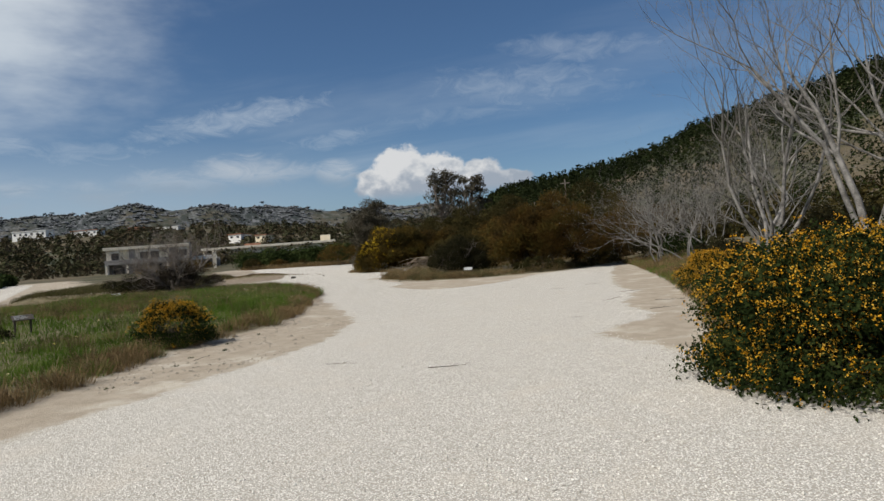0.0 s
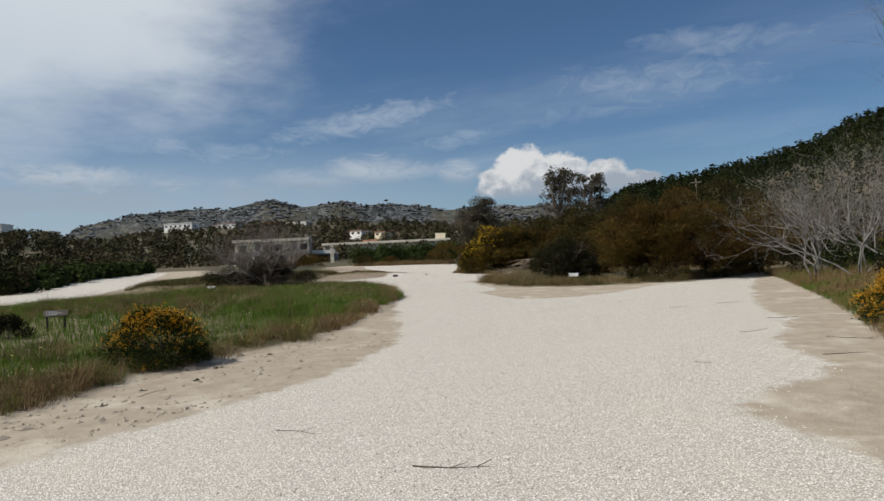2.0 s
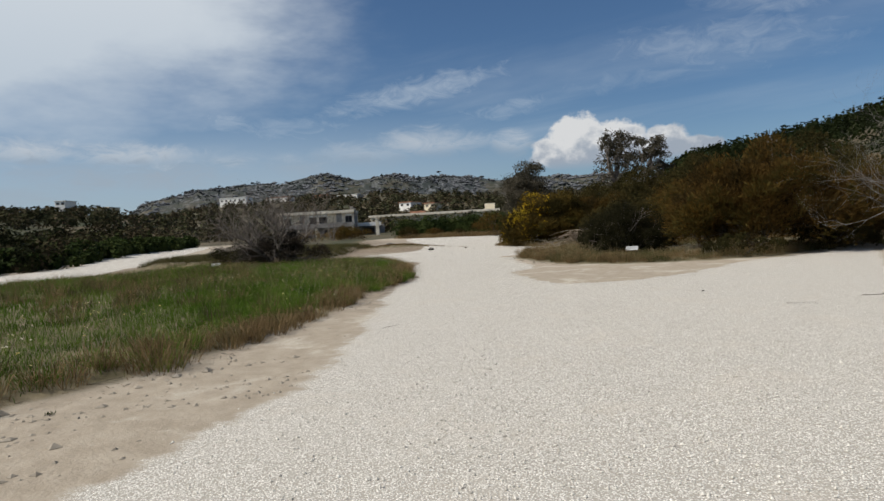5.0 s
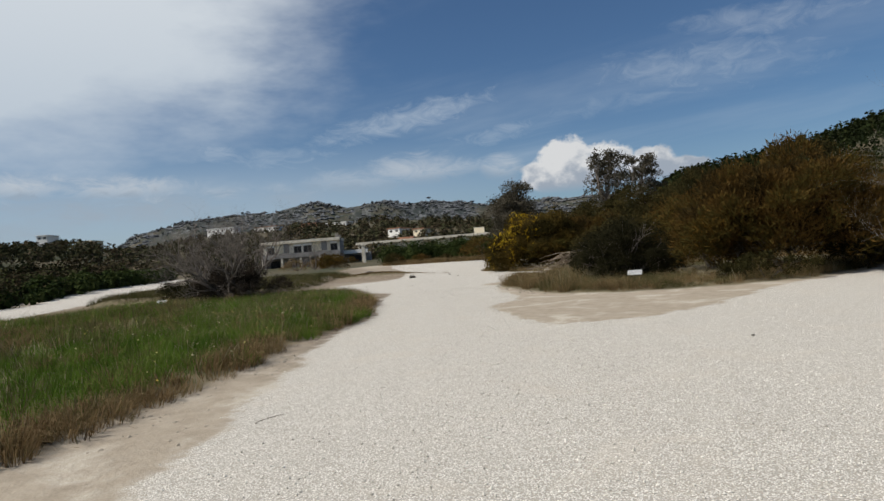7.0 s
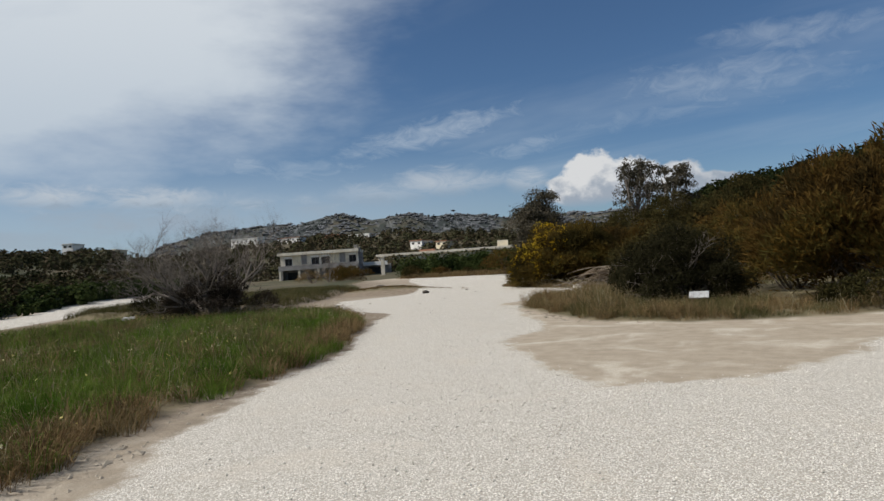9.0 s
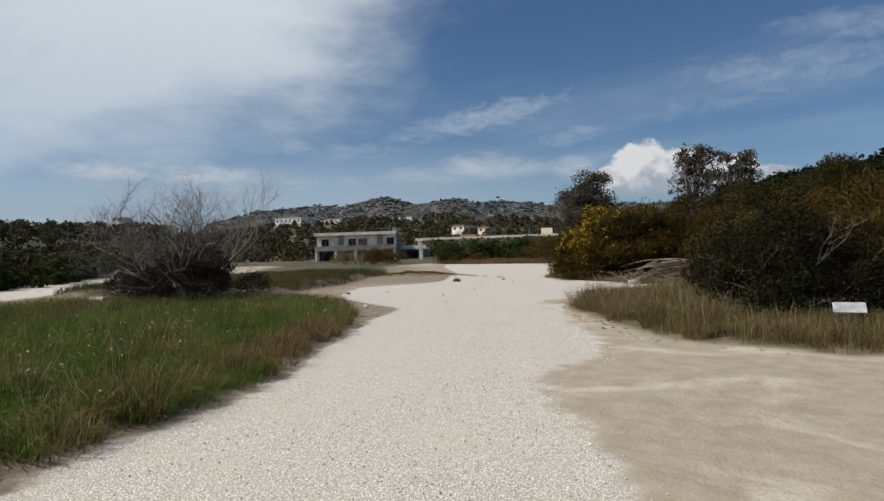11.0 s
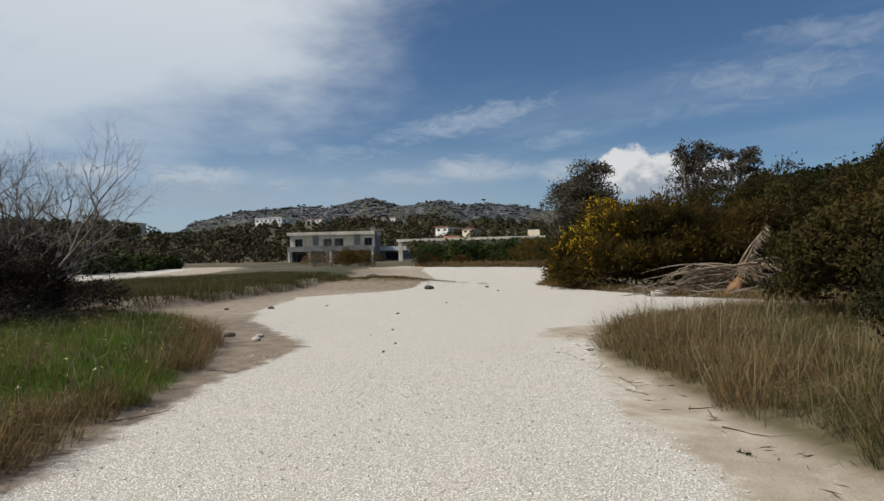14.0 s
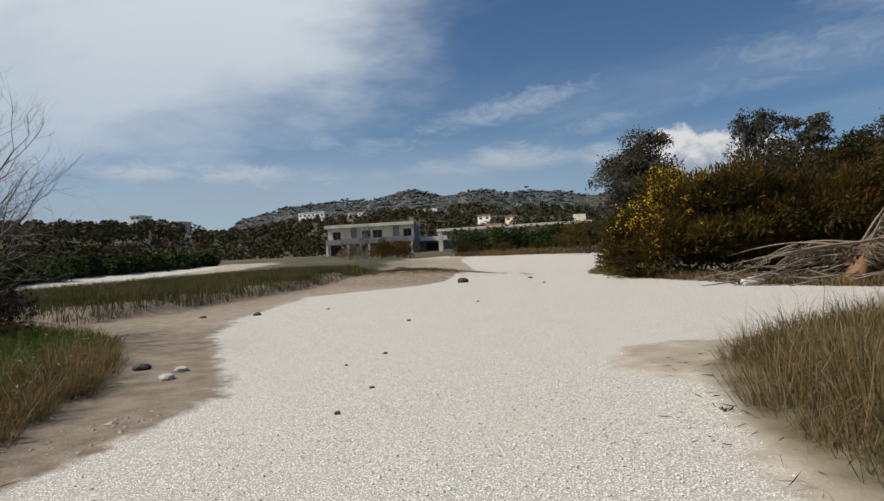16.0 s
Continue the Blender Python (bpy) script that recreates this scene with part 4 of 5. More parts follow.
# ---- grass ----
def build_grass():
    rng = np.random.default_rng(200)

    def lift(x, y):
        return np.stack([x, y, height(x, y) - 0.02], 1)

    # lawn: dense near the gravel, coarser further off
    x, y, s = scatter_in(LAWN, rng, 520000, 0.12, (-30, -4, -3, 32))
    k = (s < 5.5) & (rng.random(len(x)) < np.clip(1.25 - s / 6, 0.25, 1)) & (rng.random(len(x)) < 1.0 * ease(s, 0.1, 1.1))
    x, y, s = x[k], y[k], s[k]
    patch = wave(x, y, 0.9, 11)
    h = np.clip(0.15 + 0.24 * ease(y, 6, 16) + 0.13 * patch + 0.08 * wave(x, y, 2.6, 14), 0.07, 0.5)
    stuff("lawn_grass", blades("lawn_grass", lift(x, y), rng, h, 0.0048, 0.95), M_grass, "uncut green grass with seed heads on the lawn", "grass")
    x, y, s = scatter_in(LAWN, rng, 110000, 4.5, (-42, -6, -8, 32))
    stuff("far_lawn_grass", blades("far_lawn_grass", lift(x, y), rng, 0.24 + 0.16 * ease(y, 10, 20) + 0.12 * wave(x, y, 0.9, 11), 0.008, 0.9), M_grass, "green grass on the far part of the lawn", "grass")
    x, y, s = scatter_in(BANK, rng, 100000, -0.3, (-52, 29, -27, 58))
    stuff("bank_grass", blades("bank_grass", lift(x, y), rng, 0.44 + 0.2 * wave(x, y, 0.8, 15), 0.009, 0.9), M_rank, "green grass along the sandy bank", "grass")

    def tufts(name, x, y, h, per, spread, width, label, mat=None):
        n = len(x)
        k = np.repeat(np.arange(n), per)
        r = spread * np.sqrt(rng.random(n * per))
        th = rng.uniform(0, 6.283, n * per)
        bx, by = x[k] + r * np.cos(th), y[k] + r * np.sin(th)
        stuff(name, blades(name, lift(bx, by), rng, h[k] * (1.1 - 0.35 * r / spread), width, 1.15, th), mat or M_dry, label, "grass")

    def tussocks(name, x, y, h, per, spread, width, label, mat=None, lean=1.25):
        """Rounded clumps: upright in the middle, arching out at the rim."""
        n = len(x)
        k = np.repeat(np.arange(n), per)
        size = rng.uniform(0.65, 1.3, n)[k]
        u = np.sqrt(rng.random(n * per))
        th = rng.uniform(0, 6.283, n * per)
        bx, by = x[k] + spread * size * u * np.cos(th), y[k] + spread * size * u * np.sin(th)
        stuff(name, blades(name, lift(bx, by), rng, h[k] * size * (1.12 - 0.5 * u * u), width, lean, th), mat or M_dry, label, "grass")

    # a brown tussocky rim along the lawn's edge, and single tussocks in the green
    x, y, s = scatter_in(LAWN, rng, 60000, 0.02, (-30, -5, -3, 32))
    rim = 0.55 + 0.35 * wave(x, y, 0.9, 16)
    k = (s < rim + 0.1) & (rng.random(len(x)) < 0.26)
    x1, y1 = x[k], y[k]
    h = 0.33 + 0.14 * wave(x1, y1, 1.3, 12) + 0.06 * ease(y1, 8, 20)
    gk = rng.random(len(x1)) < np.clip(0.22 + 0.9 * wave(x1, y1, 1.0, 21) - 0.3 * ease(y1, 19, 25), 0.03, 0.7)
    tussocks("dry_lawn_edge", x1[~gk], y1[~gk], h[~gk], 120, 0.24, 0.0038, "dry brown grass tussocks along the lawn's edge")
    tussocks("green_lawn_edge", x1[gk], y1[gk], h[gk] * 0.9, 100, 0.22, 0.0040, "long green grass tussocks along the lawn's edge", M_grass)
    k = (s > 0.9) & (s < 10) & (rng.random(len(x)) < 0.0055 * np.clip(1.0 + 2.2 * wave(x, y, 0.5, 24) + 5.0 * ease(y, 8, 16), 0.1, 7.0))
    x, y = x[k], y[k]
    k = rng.random(len(x)) < 0.5
    h = 0.36 + 0.10 * rng.random(len(x)) + 0.08 * ease(y, 8, 16)
    tussocks("lawn_tussocks", x[k], y[k], h[k], 100, 0.24, 0.0042, "brown grass tussocks standing in the green lawn")
    tussocks("rank_lawn_tussocks", x[~k], y[~k], h[~k], 100, 0.26, 0.0042, "olive-green grass tussocks standing in the lawn", M_rank)
    x, y, s = scatter_in(LAWN, rng, 26000, 0.2, (-30, 0, -3, 32))
    k = (s < 7) & (rng.random(len(x)) < np.clip(0.35 + 1.2 * wave(x, y, 0.8, 23) + 0.4 * ease(y, 12, 20), 0.03, 1))
    x, y = x[k], y[k]
    b = lift(x, y)
    stuff("seed_stalks", blades("seed_stalks", b, rng, 0.42 + 0.14 * ease(y, 6, 18) + 0.0 * x, 0.0035, 1.3), M_stalk, "pale arching seed stalks standing above the lawn grass", "grass")
    k = rng.random(len(x)) < 0.10
    f = b[k] + np.array([0, 0, 1.0]) * rng.uniform(0.16, 0.36, (k.sum(), 1))
    ff = np.repeat(f, 6, 0)
    stuff("lawn_daisies", leaf_mesh("lawn_daisies", ff, np.tile([[0, 0, 1.0]], (len(ff), 1)), 0.022, rng, 0.8, 0.5, 0.5), M_daisy, "small pale yellow flowers scattered in the lawn", "flowers")
    x, y, s = scatter_in(ISLAND, rng, 9000, 0.1)
    k = (s < 3) & (y < 40) & (rng.random(len(x)) < 0.5)
    stuff("island_stalks", blades("island_stalks", lift(x[k], y[k]), rng, np.where(x[k] < -7.5, 0.85, 0.6), 0.0035, 1.0), M_stalk, "pale dry stalks standing above the island grass", "grass")
    # island
    x, y, s = scatter_in(ISLAND, rng, 10500, 0.22)
    k = (s < 3.2) & (y < 40) & (rng.random(len(x)) < np.where(s < 1.6, 1.0, 0.5))
    x, y = x[k], y[k]
    h = np.where(x < -7.5, 0.62, 0.42) * rng.uniform(0.75, 1.15, len(x))
    gk = rng.random(len(x)) < np.clip(0.36 + 1.2 * wave(x, y, 1.2, 18), 0.04, 0.85)
    keep = rng.random(len(x)) < 0.46
    h = h * np.clip(0.85 + 0.55 * wave(x, y, 1.1, 26), 0.5, 1.3)
    gk, dk = gk & keep, ~gk & keep
    tussocks("dry_island_grass", x[dk], y[dk], h[dk] * 0.98, 84, 0.22, 0.0030, "tall dry brown grass round the island of shrubs")
    tussocks("green_island_tufts", x[gk], y[gk], h[gk] * 0.85, 80, 0.22, 0.0032, "green grass tufts among the dry island grass", M_rank)
    x, y, s = scatter_in(ISLAND, rng, 60000, 0.3, (-14, 24, -3, 40))
    k = (s < 4) & (x < -4)
    stuff("island_green_grass", blades("island_green_grass", lift(x[k], y[k]), rng, 0.34 + 0.2 * wave(x[k], y[k], 1.4, 27), 0.0036, 1.2), M_rank, "green grass among the dry island grass", "grass")
    # verge on the right
    x, y, s = scatter_in(VERGE, rng, 11000, 0.05, (2.5, 1.5, 10, 36))
    k = (s < 3.5) & (rng.random(len(x)) < np.where(s < 1.4, 0.9, 0.35))
    x, y = x[k], y[k]
    gk = rng.random(len(x)) < np.clip(0.35 + 0.9 * wave(x, y, 0.9, 19), 0.05, 0.85)
    hv = rng.uniform(0.2, 0.48, len(x))
    tufts("dry_verge_grass", x[~gk], y[~gk], hv[~gk], 22, 0.2, 0.005, "dry pale grass on the bank beside the gravel")
    tufts("green_verge_grass", x[gk], y[gk], hv[gk] * 0.8, 22, 0.2, 0.005, "green grass on the bank beside the gravel", M_grass)
    t = rng.random(900)
    a, b = rng.normal(size=900) * 2.1, rng.normal(size=900) * 0.45
    tufts("dry_mound_grass", -34 + a * 0.94 - b * 0.34, 50.7 + a * 0.34 + b * 0.94, 0.08 + 0.14 * t, 12, 0.2, 0.012, "short dry grass on the sand mound")
    # thicket foot and far edge
    x, y, s = scatter_in(THICKET, rng, 9000, 0.0, (-26, 43, 4, 60))
    k = s < 1.8
    tufts("dry_thicket_grass", x[k], y[k], rng.uniform(0.2, 0.5, k.sum()), 14, 0.25, 0.012, "dry grass at the foot of the thicket")
    t = rng.random(1500)
    tufts("dry_far_grass", -62 + t * 26, 92 - 2 * np.sin(t * 3) + rng.normal(size=1500), rng.uniform(0.5, 1.1, 1500), 10, 0.5, 0.03, "pale dry grass at the far edge of the gravel")


build_grass()


# ---- buildings ----
def far_place(az, d):
    return -4.64 - d * math.sin(radians(az)), 15.45 + d * math.cos(radians(az))


def window(parent, name, x0, x1, z0, z1, y, shutter=True):
    """A dark board for the unlit opening, with frame, mullion, sill and a rolled white awning above it."""
    w = part(name, boxes((x0, x1, y + 0.20, y + 0.26, z0, z1)), M_black, parent)
    part("frame", boxes((x0, x0 + 0.05, y + 0.12, y + 0.2, z0, z1), (x1 - 0.05, x1, y + 0.12, y + 0.2, z0, z1), (x0 + 0.05, x1 - 0.05, y + 0.12, y + 0.2, z1 - 0.05, z1), ((x0 + x1) / 2 - 0.025, (x0 + x1) / 2 + 0.025, y + 0.12, y + 0.2, z0, z1 - 0.05)), M_grey, w)
    part("sill", boxes((x0 - 0.06, x1 + 0.06, y - 0.08, y + 0.1, z0 - 0.1, z0)), M_grey, w)
    if shutter:
        part("awning", boxes((x0 - 0.05, x1 + 0.05, y - 0.16, y - 0.004, z1 + 0.03, z1 + 0.42), bevel=0.03), M_white, w)


def build_house():
    x, y = far_place(48.31, 138.5)
    view, right = Vector((-math.sin(radians(44.7)), math.cos(radians(44.7)), 0)), Vector((math.cos(radians(44.7)), math.sin(radians(44.7)), 0))
    u = right * math.cos(radians(11)) - view * math.sin(radians(11))
    ang = math.degrees(math.atan2(u.y, u.x))
    z = 1.5
    h = thing("house", x, y, z, "abandoned two-storey house with cream and grey render and flat roof", "house", rz=ang)
    W, D = 17.4, 9.0
    wins = [(1.0, 2.6), (6.9, 8.65), (9.1, 11.0), (15.3, 16.9)]
    z0, z1 = 3.65, 5.15
    xs = [0.0] + [v for w in wins for v in w] + [W]
    for a, b in zip(xs[::2], xs[1::2]):
        part("wall", boxes((a, b, 0, 0.3, 3.2, 5.85)), M_wall, h)
    for a, b in wins:
        part("apron", boxes((a, b, 0, 0.3, 3.2, z0)), M_wall, h)
        part("lintel", boxes((a, b, 0, 0.3, z1, 5.85)), M_wall, h)
    # side and back walls go grey: the side's shade put into the colour
    part("side_wall", boxes((W - 0.3, W, 0.3, D, -2.0, 5.85), (0, 0.3, 0.3, D, -2.0, 5.85), (0.3, W - 0.3, D - 0.3, D, -2.0, 5.85)), M_grey, h, "side wall in a grey that holds its shade")
    for a, b in ((2.75, 4.5), (11.2, 13.0)):
        part("cream_panel", boxes((a, b, -0.06, -0.003, 3.7, 5.8)), M_cream, h, "cream rendered panel between windows")
    # grey panels paint the shade of two recesses onto the flat front
    for a, b in ((4.7, 5.9), (13.25, 14.5)):
        part("recess_shade_panel", boxes((a, b, -0.05, -0.003, 3.7, 5.8)), M_grey, h, "grey panel standing for the shaded recess between windows")
    part("roof", boxes((-0.5, W + 0.1, -0.7, D + 0.1, 5.86, 6.2), (-0.5, W + 0.1, -0.7, -0.45, 6.2, 6.5), (W - 0.15, W + 0.1, -0.45, D, 6.2, 6.5)), M_wall, h, "flat roof with a raised weathered edge")
    part("balcony", boxes((-0.2, W, -1.3, 0, 2.55, 2.8), (-0.2, W, -1.3, -1.15, 2.8, 3.55), (-0.2, -0.05, -1.15, 0, 2.8, 3.55)), M_grey, h, "long balcony with a solid grey parapet")
    for k in range(5):
        a = -0.15 + k * 4.25
        part("pillar", boxes((a, a + 0.4, -1.25, -0.85, -2.0, 2.55)), M_wall, h)
    part("ground_floor", boxes((4.4, W - 0.3, 0.05, 0.3, -2.0, 3.19), (0.3, 4.4, 2.2, 2.4, -2.0, 3.19), (0.3, W - 0.3, 0.31, D - 0.3, 3.05, 3.19)), M_grey, h, "recessed ground floor behind pillars")
    part("doorway", boxes((1.0, 3.2, 2.12, 2.19, 0, 2.1)), M_black, h)
    for a in (6.0, 10.2, 14.2):
        part("doorway", boxes((a, a + 1.4, -0.03, 0.045, 0, 2.2)), M_black, h)
    for a, b in wins:
        window(h, "window", a, b, z0, z1, 0.0)
    part("chimney", boxes((W - 1.2, W - 0.5, 3.0, 3.8, 6.2, 7.3), (W - 1.3, W - 0.4, 2.9, 3.9, 7.3, 7.45)), M_grey, h)
    part("parapet_post", boxes((W - 0.1, W + 0.35, 0.4, 0.9, 5.0, 6.9)), M_grey, h)
    # lower wing with a white balcony and a white gate pillar
    wing = thing("house_wing", *far_place(39.5, 142), z, "low grey wing with a white balcony beside the house", "house", rz=ang)
    part("wall", boxes((-3.4, 3.2, 2.0, 5.0, -2.0, 2.9)), M_grey, wing)
    part("balcony", boxes((-3.2, 2.6, 0.6, 2.0, 2.6, 2.8), (-3.2, 2.6, 0.6, 0.75, 2.8, 3.5)), M_white, wing, "white painted balcony")
    part("doorway", boxes((-2.0, 0.8, 1.93, 1.995, 0, 2.2)), M_black, wing)
    post = thing("gate_pillar", *far_place(38.9, 132), at_ground(*far_place(38.9, 132)) - 0.1, "tall white plastered pillar beside the hedge", "pillar", rz=ang)
    part("shaft", boxes((-0.4, 0.4, -0.4, 0.4, 0, 3.9), bevel=0.03), M_wall, post)
    part("cap", boxes((-0.5, 0.5, -0.5, 0.5, 3.9, 4.05), bevel=0.03), M_wall, post)


def build_long_building():
    a, b = Vector((*far_place(39.2, 172), 0)), Vector((*far_place(26.5, 168), 0))
    u = (b - a)
    L = u.length
    o = thing("long_building", a.x, a.y, 2.6, "long low building with a pale flat roof behind the hedge", "building", rz=math.degrees(math.atan2(u.y, u.x)))
    part("wall", boxes((0, L, 0, 7, -2, 4.4)), M_wall, o)
    part("roof", boxes((-0.4, L + 0.4, -0.9, 7.5, 4.41, 4.7), bevel=0.04), M_white, o, "pale concrete roof slab")
    part("fascia", boxes((-0.4, L + 0.4, -1.0, -0.905, 4.3, 4.95)), M_wall, o)
    part("roof_shed", boxes((11.5, 16, 2, 5, 4.71, 5.6)), M_tile, o, "low terracotta-roofed attic")
    part("roof_shed", boxes((L - 4, L - 1, 1, 4, 4.71, 6.6)), M_cream, o, "cream stair head on the roof")
    for k in range(10):
        x = 2 + k * (L - 4) / 10
        part("window", boxes((x, x + 1.5, -0.04, -0.003, 1.4, 2.7)), M_black, o)


def villa(az0, az1, d, el_top, hh, mat, roof, label, seed):
    """A far house on the valley side."""
    (ax, ay), (bx, by) = far_place(az0, d), far_place(az1, d)
    L = math.hypot(bx - ax, by - ay)
    top = 1.45 + d * math.tan(radians(el_top))
    o = thing("villa", ax, ay, top - hh, label, "house", "far houses on the hillside", rz=math.degrees(math.atan2(by - ay, bx - ax)) - 32)
    L /= math.cos(radians(32))
    part("wall", boxes((0, L, 0, 9, -6.0, hh)), mat, o)
    part("roof", boxes((-0.3, L + 0.3, -0.3, 9.3, hh + 0.003, hh + 0.35)), roof, o)
    n = max(2, int(L / 3.2))
    for k in range(n):
        x = (k + 0.3) * L / n
        part("window", boxes((x, x + 1.2, -0.05, -0.004, hh * 0.35, hh * 0.72)), M_black, o)
    return o


build_house()
build_long_building()
villa(51.9, 49.7, 430, 4.05, 3.6, M_white, M_white, "long white house with a flat roof on the hillside", 1)
villa(47.9, 46.0, 430, 3.95, 3.0, M_white, M_tile, "white house with a terracotta roof on the hillside", 2)
villa(44.0, 42.4, 420, 4.0, 4.0, M_tile, M_tile, "reddish-brown house on the hillside", 3)
villa(41.9, 39.7, 430, 3.9, 3.4, M_white, M_white, "white house with a stepped flat roof on the hillside", 4)
villa(62.2, 61.2, 300, 3.6, 2.6, M_cream, M_cream, "pale stone house on the far slope", 5)
villa(64.9, 64.2, 320, 4.2, 2.2, M_white, M_white, "small white house on the skyline", 6)
villa(36.0, 34.9, 260, 3.05, 2.2, M_white, M_tile, "small white house above the long roof", 7)
villa(33.6, 32.6, 255, 2.85, 2.0, M_cream, M_tile, "small cream house above the long roof", 8)


# ---- small things ----
def info_panel(x, y, rz, label, w=0.46, low=0.28, face=None):
    """A slanted board on two short posts."""
    o = thing("info_panel", x, y, at_ground(x, y), label, "sign", "information panels", rz)
    tilt = pose(0, 0, low + 0.1, 28, 0, 0)
    bm = boxes((-w / 2, w / 2, -0.15, 0.15, -0.012, 0.012), bevel=0.004)
    bm.transform(tilt)
    b = part("board", bm, face or M_panel, o, "slanted board")
    bm = bmesh.new()
    for k in range(4):
        box(bm, -w * 0.4, w * (0.05 + 0.09 * (k % 3)), 0.085 - k * 0.055, 0.103 - k * 0.055, 0.0125, 0.0145)
    bm.transform(tilt)
    part("lettering", bm, M_ink, b, "faint grey lines of unreadable print")
    for sx in (-1, 1):
        part("post", boxes((sx * w * 0.36 - 0.025, sx * w * 0.36 + 0.025, 0.02, 0.07, -0.1, low + 0.105), bevel=0.004), M_darkrock, o)
    return o


info_panel(-5.5, 27.4, 8, "white slanted information panel on short posts in dry grass")
info_panel(-28.6, 26.0, 40, "weathered white information panel low in the lawn grass", 0.5, 0.16)
info_panel(-14.1, 7.2, 60, "dark weathered panel on short legs at the back of the lawn", 0.55, 0.38, M_darkrock)


def stone(name, x, y, r, mat, label, seed, flat=0.6, group=""):
    rng = np.random.default_rng(seed)
    bm = bmesh.new()
    bmesh.ops.create_icosphere(bm, subdivisions=2, radius=r)
    for v in bm.verts:
        q = v.co.normalized()
        v.co *= 1 + 0.22 * noise.noise(q * 1.7 + Vector((seed, 0, 0))) + 0.1 * noise.noise(q * 4 + Vector((0, seed, 0)))
        v.co.z *= flat
        v.co.x *= 1.25
    me = bpy.data.meshes.new(name)
    bm.to_mesh(me)
    bm.free()
    me.materials.append(mat)
    ob = new(name, me)
    ob.matrix_basis = pose(x, y, at_ground(x, y) + r * flat * 0.45, 0, 0, rng.uniform(0, 360))
    return tagged(ob, label, "stone", group)


for k, (x, y, r, m) in enumerate([(-19.6, 29.9, 0.10, M_darkrock), (-18.5, 29.7, 0.09, M_rock), (-18.9, 30.1, 0.08, M_rock), (-25.1, 35.4, 0.09, M_darkrock), (-24.2, 37.0, 0.06, M_rock), (-26.2, 34.5, 0.07, M_darkrock)]):
    stone("stone", x, y, r, m, "dark stone lying on bare sand" if m is M_darkrock else "pale stone lying on bare sand", 300 + k, group="stones on the sand")
for k, (x, y, r) in enumerate([(-15.2, 29.6, 0.028), (-15.7, 30.5, 0.025), (-17.2, 32.2, 0.03), (-17.0, 31.3, 0.02), (-19.8, 35.5, 0.04), (-21.1, 39.7, 0.04), (-26.2, 50.7, 0.09), (-1.2, 16.4, 0.025), (-23.6, 47.5, 0.06)]):
    stone("pebble", x, y, r, M_darkrock, "small dark pebble on white gravel", 320 + k, group="dark pebbles on the gravel")
stone("boulder", -28.3, 48.3, 0.26, M_darkrock, "dark boulder at the end of the sand mound", 340, 0.6)
stone("boulder", -34.6, 51.0, 0.42, M_darkrock, "dark boulder on the sand mound", 341, 0.6)
stone("boulder", -15.6, 45.5, 0.24, M_rock, "pale boulder beside the fallen fronds", 342, 0.7)


def twig(x, y, length, rz, label, seed, r=0.006, forks=2):
    rng = np.random.default_rng(seed)
    segs = []
    p, d = np.array([0.0, 0, r]), np.array([1.0, 0, 0])
    for k in range(6):
        d = unit(d + np.array([0, rng.normal() * 0.22, rng.normal() * 0.05]))
        q = p + d * length / 6
        q[2] = max(r, q[2])
        segs.append((p, q, r * (1 - 0.1 * k), r * (0.9 - 0.1 * k)))
        if k in (2, 4)[:forks]:
            e = unit(d + np.array([0, rng.choice([-1, 1]) * 0.8, 0.25]))
            segs.append((q, q + e * length * 0.25, r * 0.6, r * 0.3))
        p = q
    me = tubes("twig", segs, 5)
    me.materials.append(M_bark_dark)
    ob = new("twig", me)
    ob.matrix_basis = pose(x, y, at_ground(x, y) + 0.004, 0, 0, rz)
    return tagged(ob, label, "twig", "twigs on the ground")


for k, (x, y, l, a) in enumerate([(-1.7, 1.7, 0.55, 10), (0.1, 1.2, 0.6, 15), (-5.2, 10.7, 0.4, 120), (2.2, 9.5, 0.5, 5), (2.7, 12.0, 0.6, 0), (1.7, 6.2, 0.35, -20), (0.4, 14.5, 0.5, 0), (1.5, 15.8, 0.7, 10), (3.5, 9.0, 0.7, 5), (3.3, 7.2, 0.6, 30),
                                  (-10.2, 28.2, 0.65, 40), (-10.7, 28.6, 0.5, 150), (-11.3, 29.4, 0.7, -40), (-9.8, 27.7, 0.8, -35), (-11.9, 30.6, 0.5, 100), (-10.9, 18.4, 0.6, 50), (-11.0, 19.3, 0.5, 30), (-14.6, 25.0, 0.6, 50), (-16.3, 27.2, 0.6, 30), (-6.1, 6.4, 0.4, 70), (-6.2, 8.3, 0.35, 20), (-4.6, 2.4, 0.4, 70)]):
    twig(x, y, l, a, "thin dark twig lying on the ground", 400 + k, 0.004 if l < 0.6 else 0.006)


def weed(x, y, seed):
    return bush("sand_weed", x, y, 0.09, 0.09, 0.05, M_hedge, 90, 0.03, "small sprawling weed on the sandy margin", "weed", seed=seed, n_lobes=6, stems=2, group="weeds on the sand")


for k, (x, y) in enumerate([(-4.6, 1.9), (-4.9, 2.7), (-5.2, 4.3), (-4.7, 3.4), (-4.4, 0.3), (-5.3, 5.6), (-9.5, 27.0), (-12.4, 31.2)]):
    weed(x, y, 430 + k)
for k in range(7):
    bush("gravel_weed", -29.6 + k * 0.75, 68.5 + 0.3 * math.sin(k * 2.3), 0.5, 0.35, 0.34 + 0.12 * (k % 3), M_olive, 240, 0.12, "low weed growing out of the far gravel", "weed", seed=450 + k, n_lobes=8, stems=2, group="row of weeds in the far gravel")


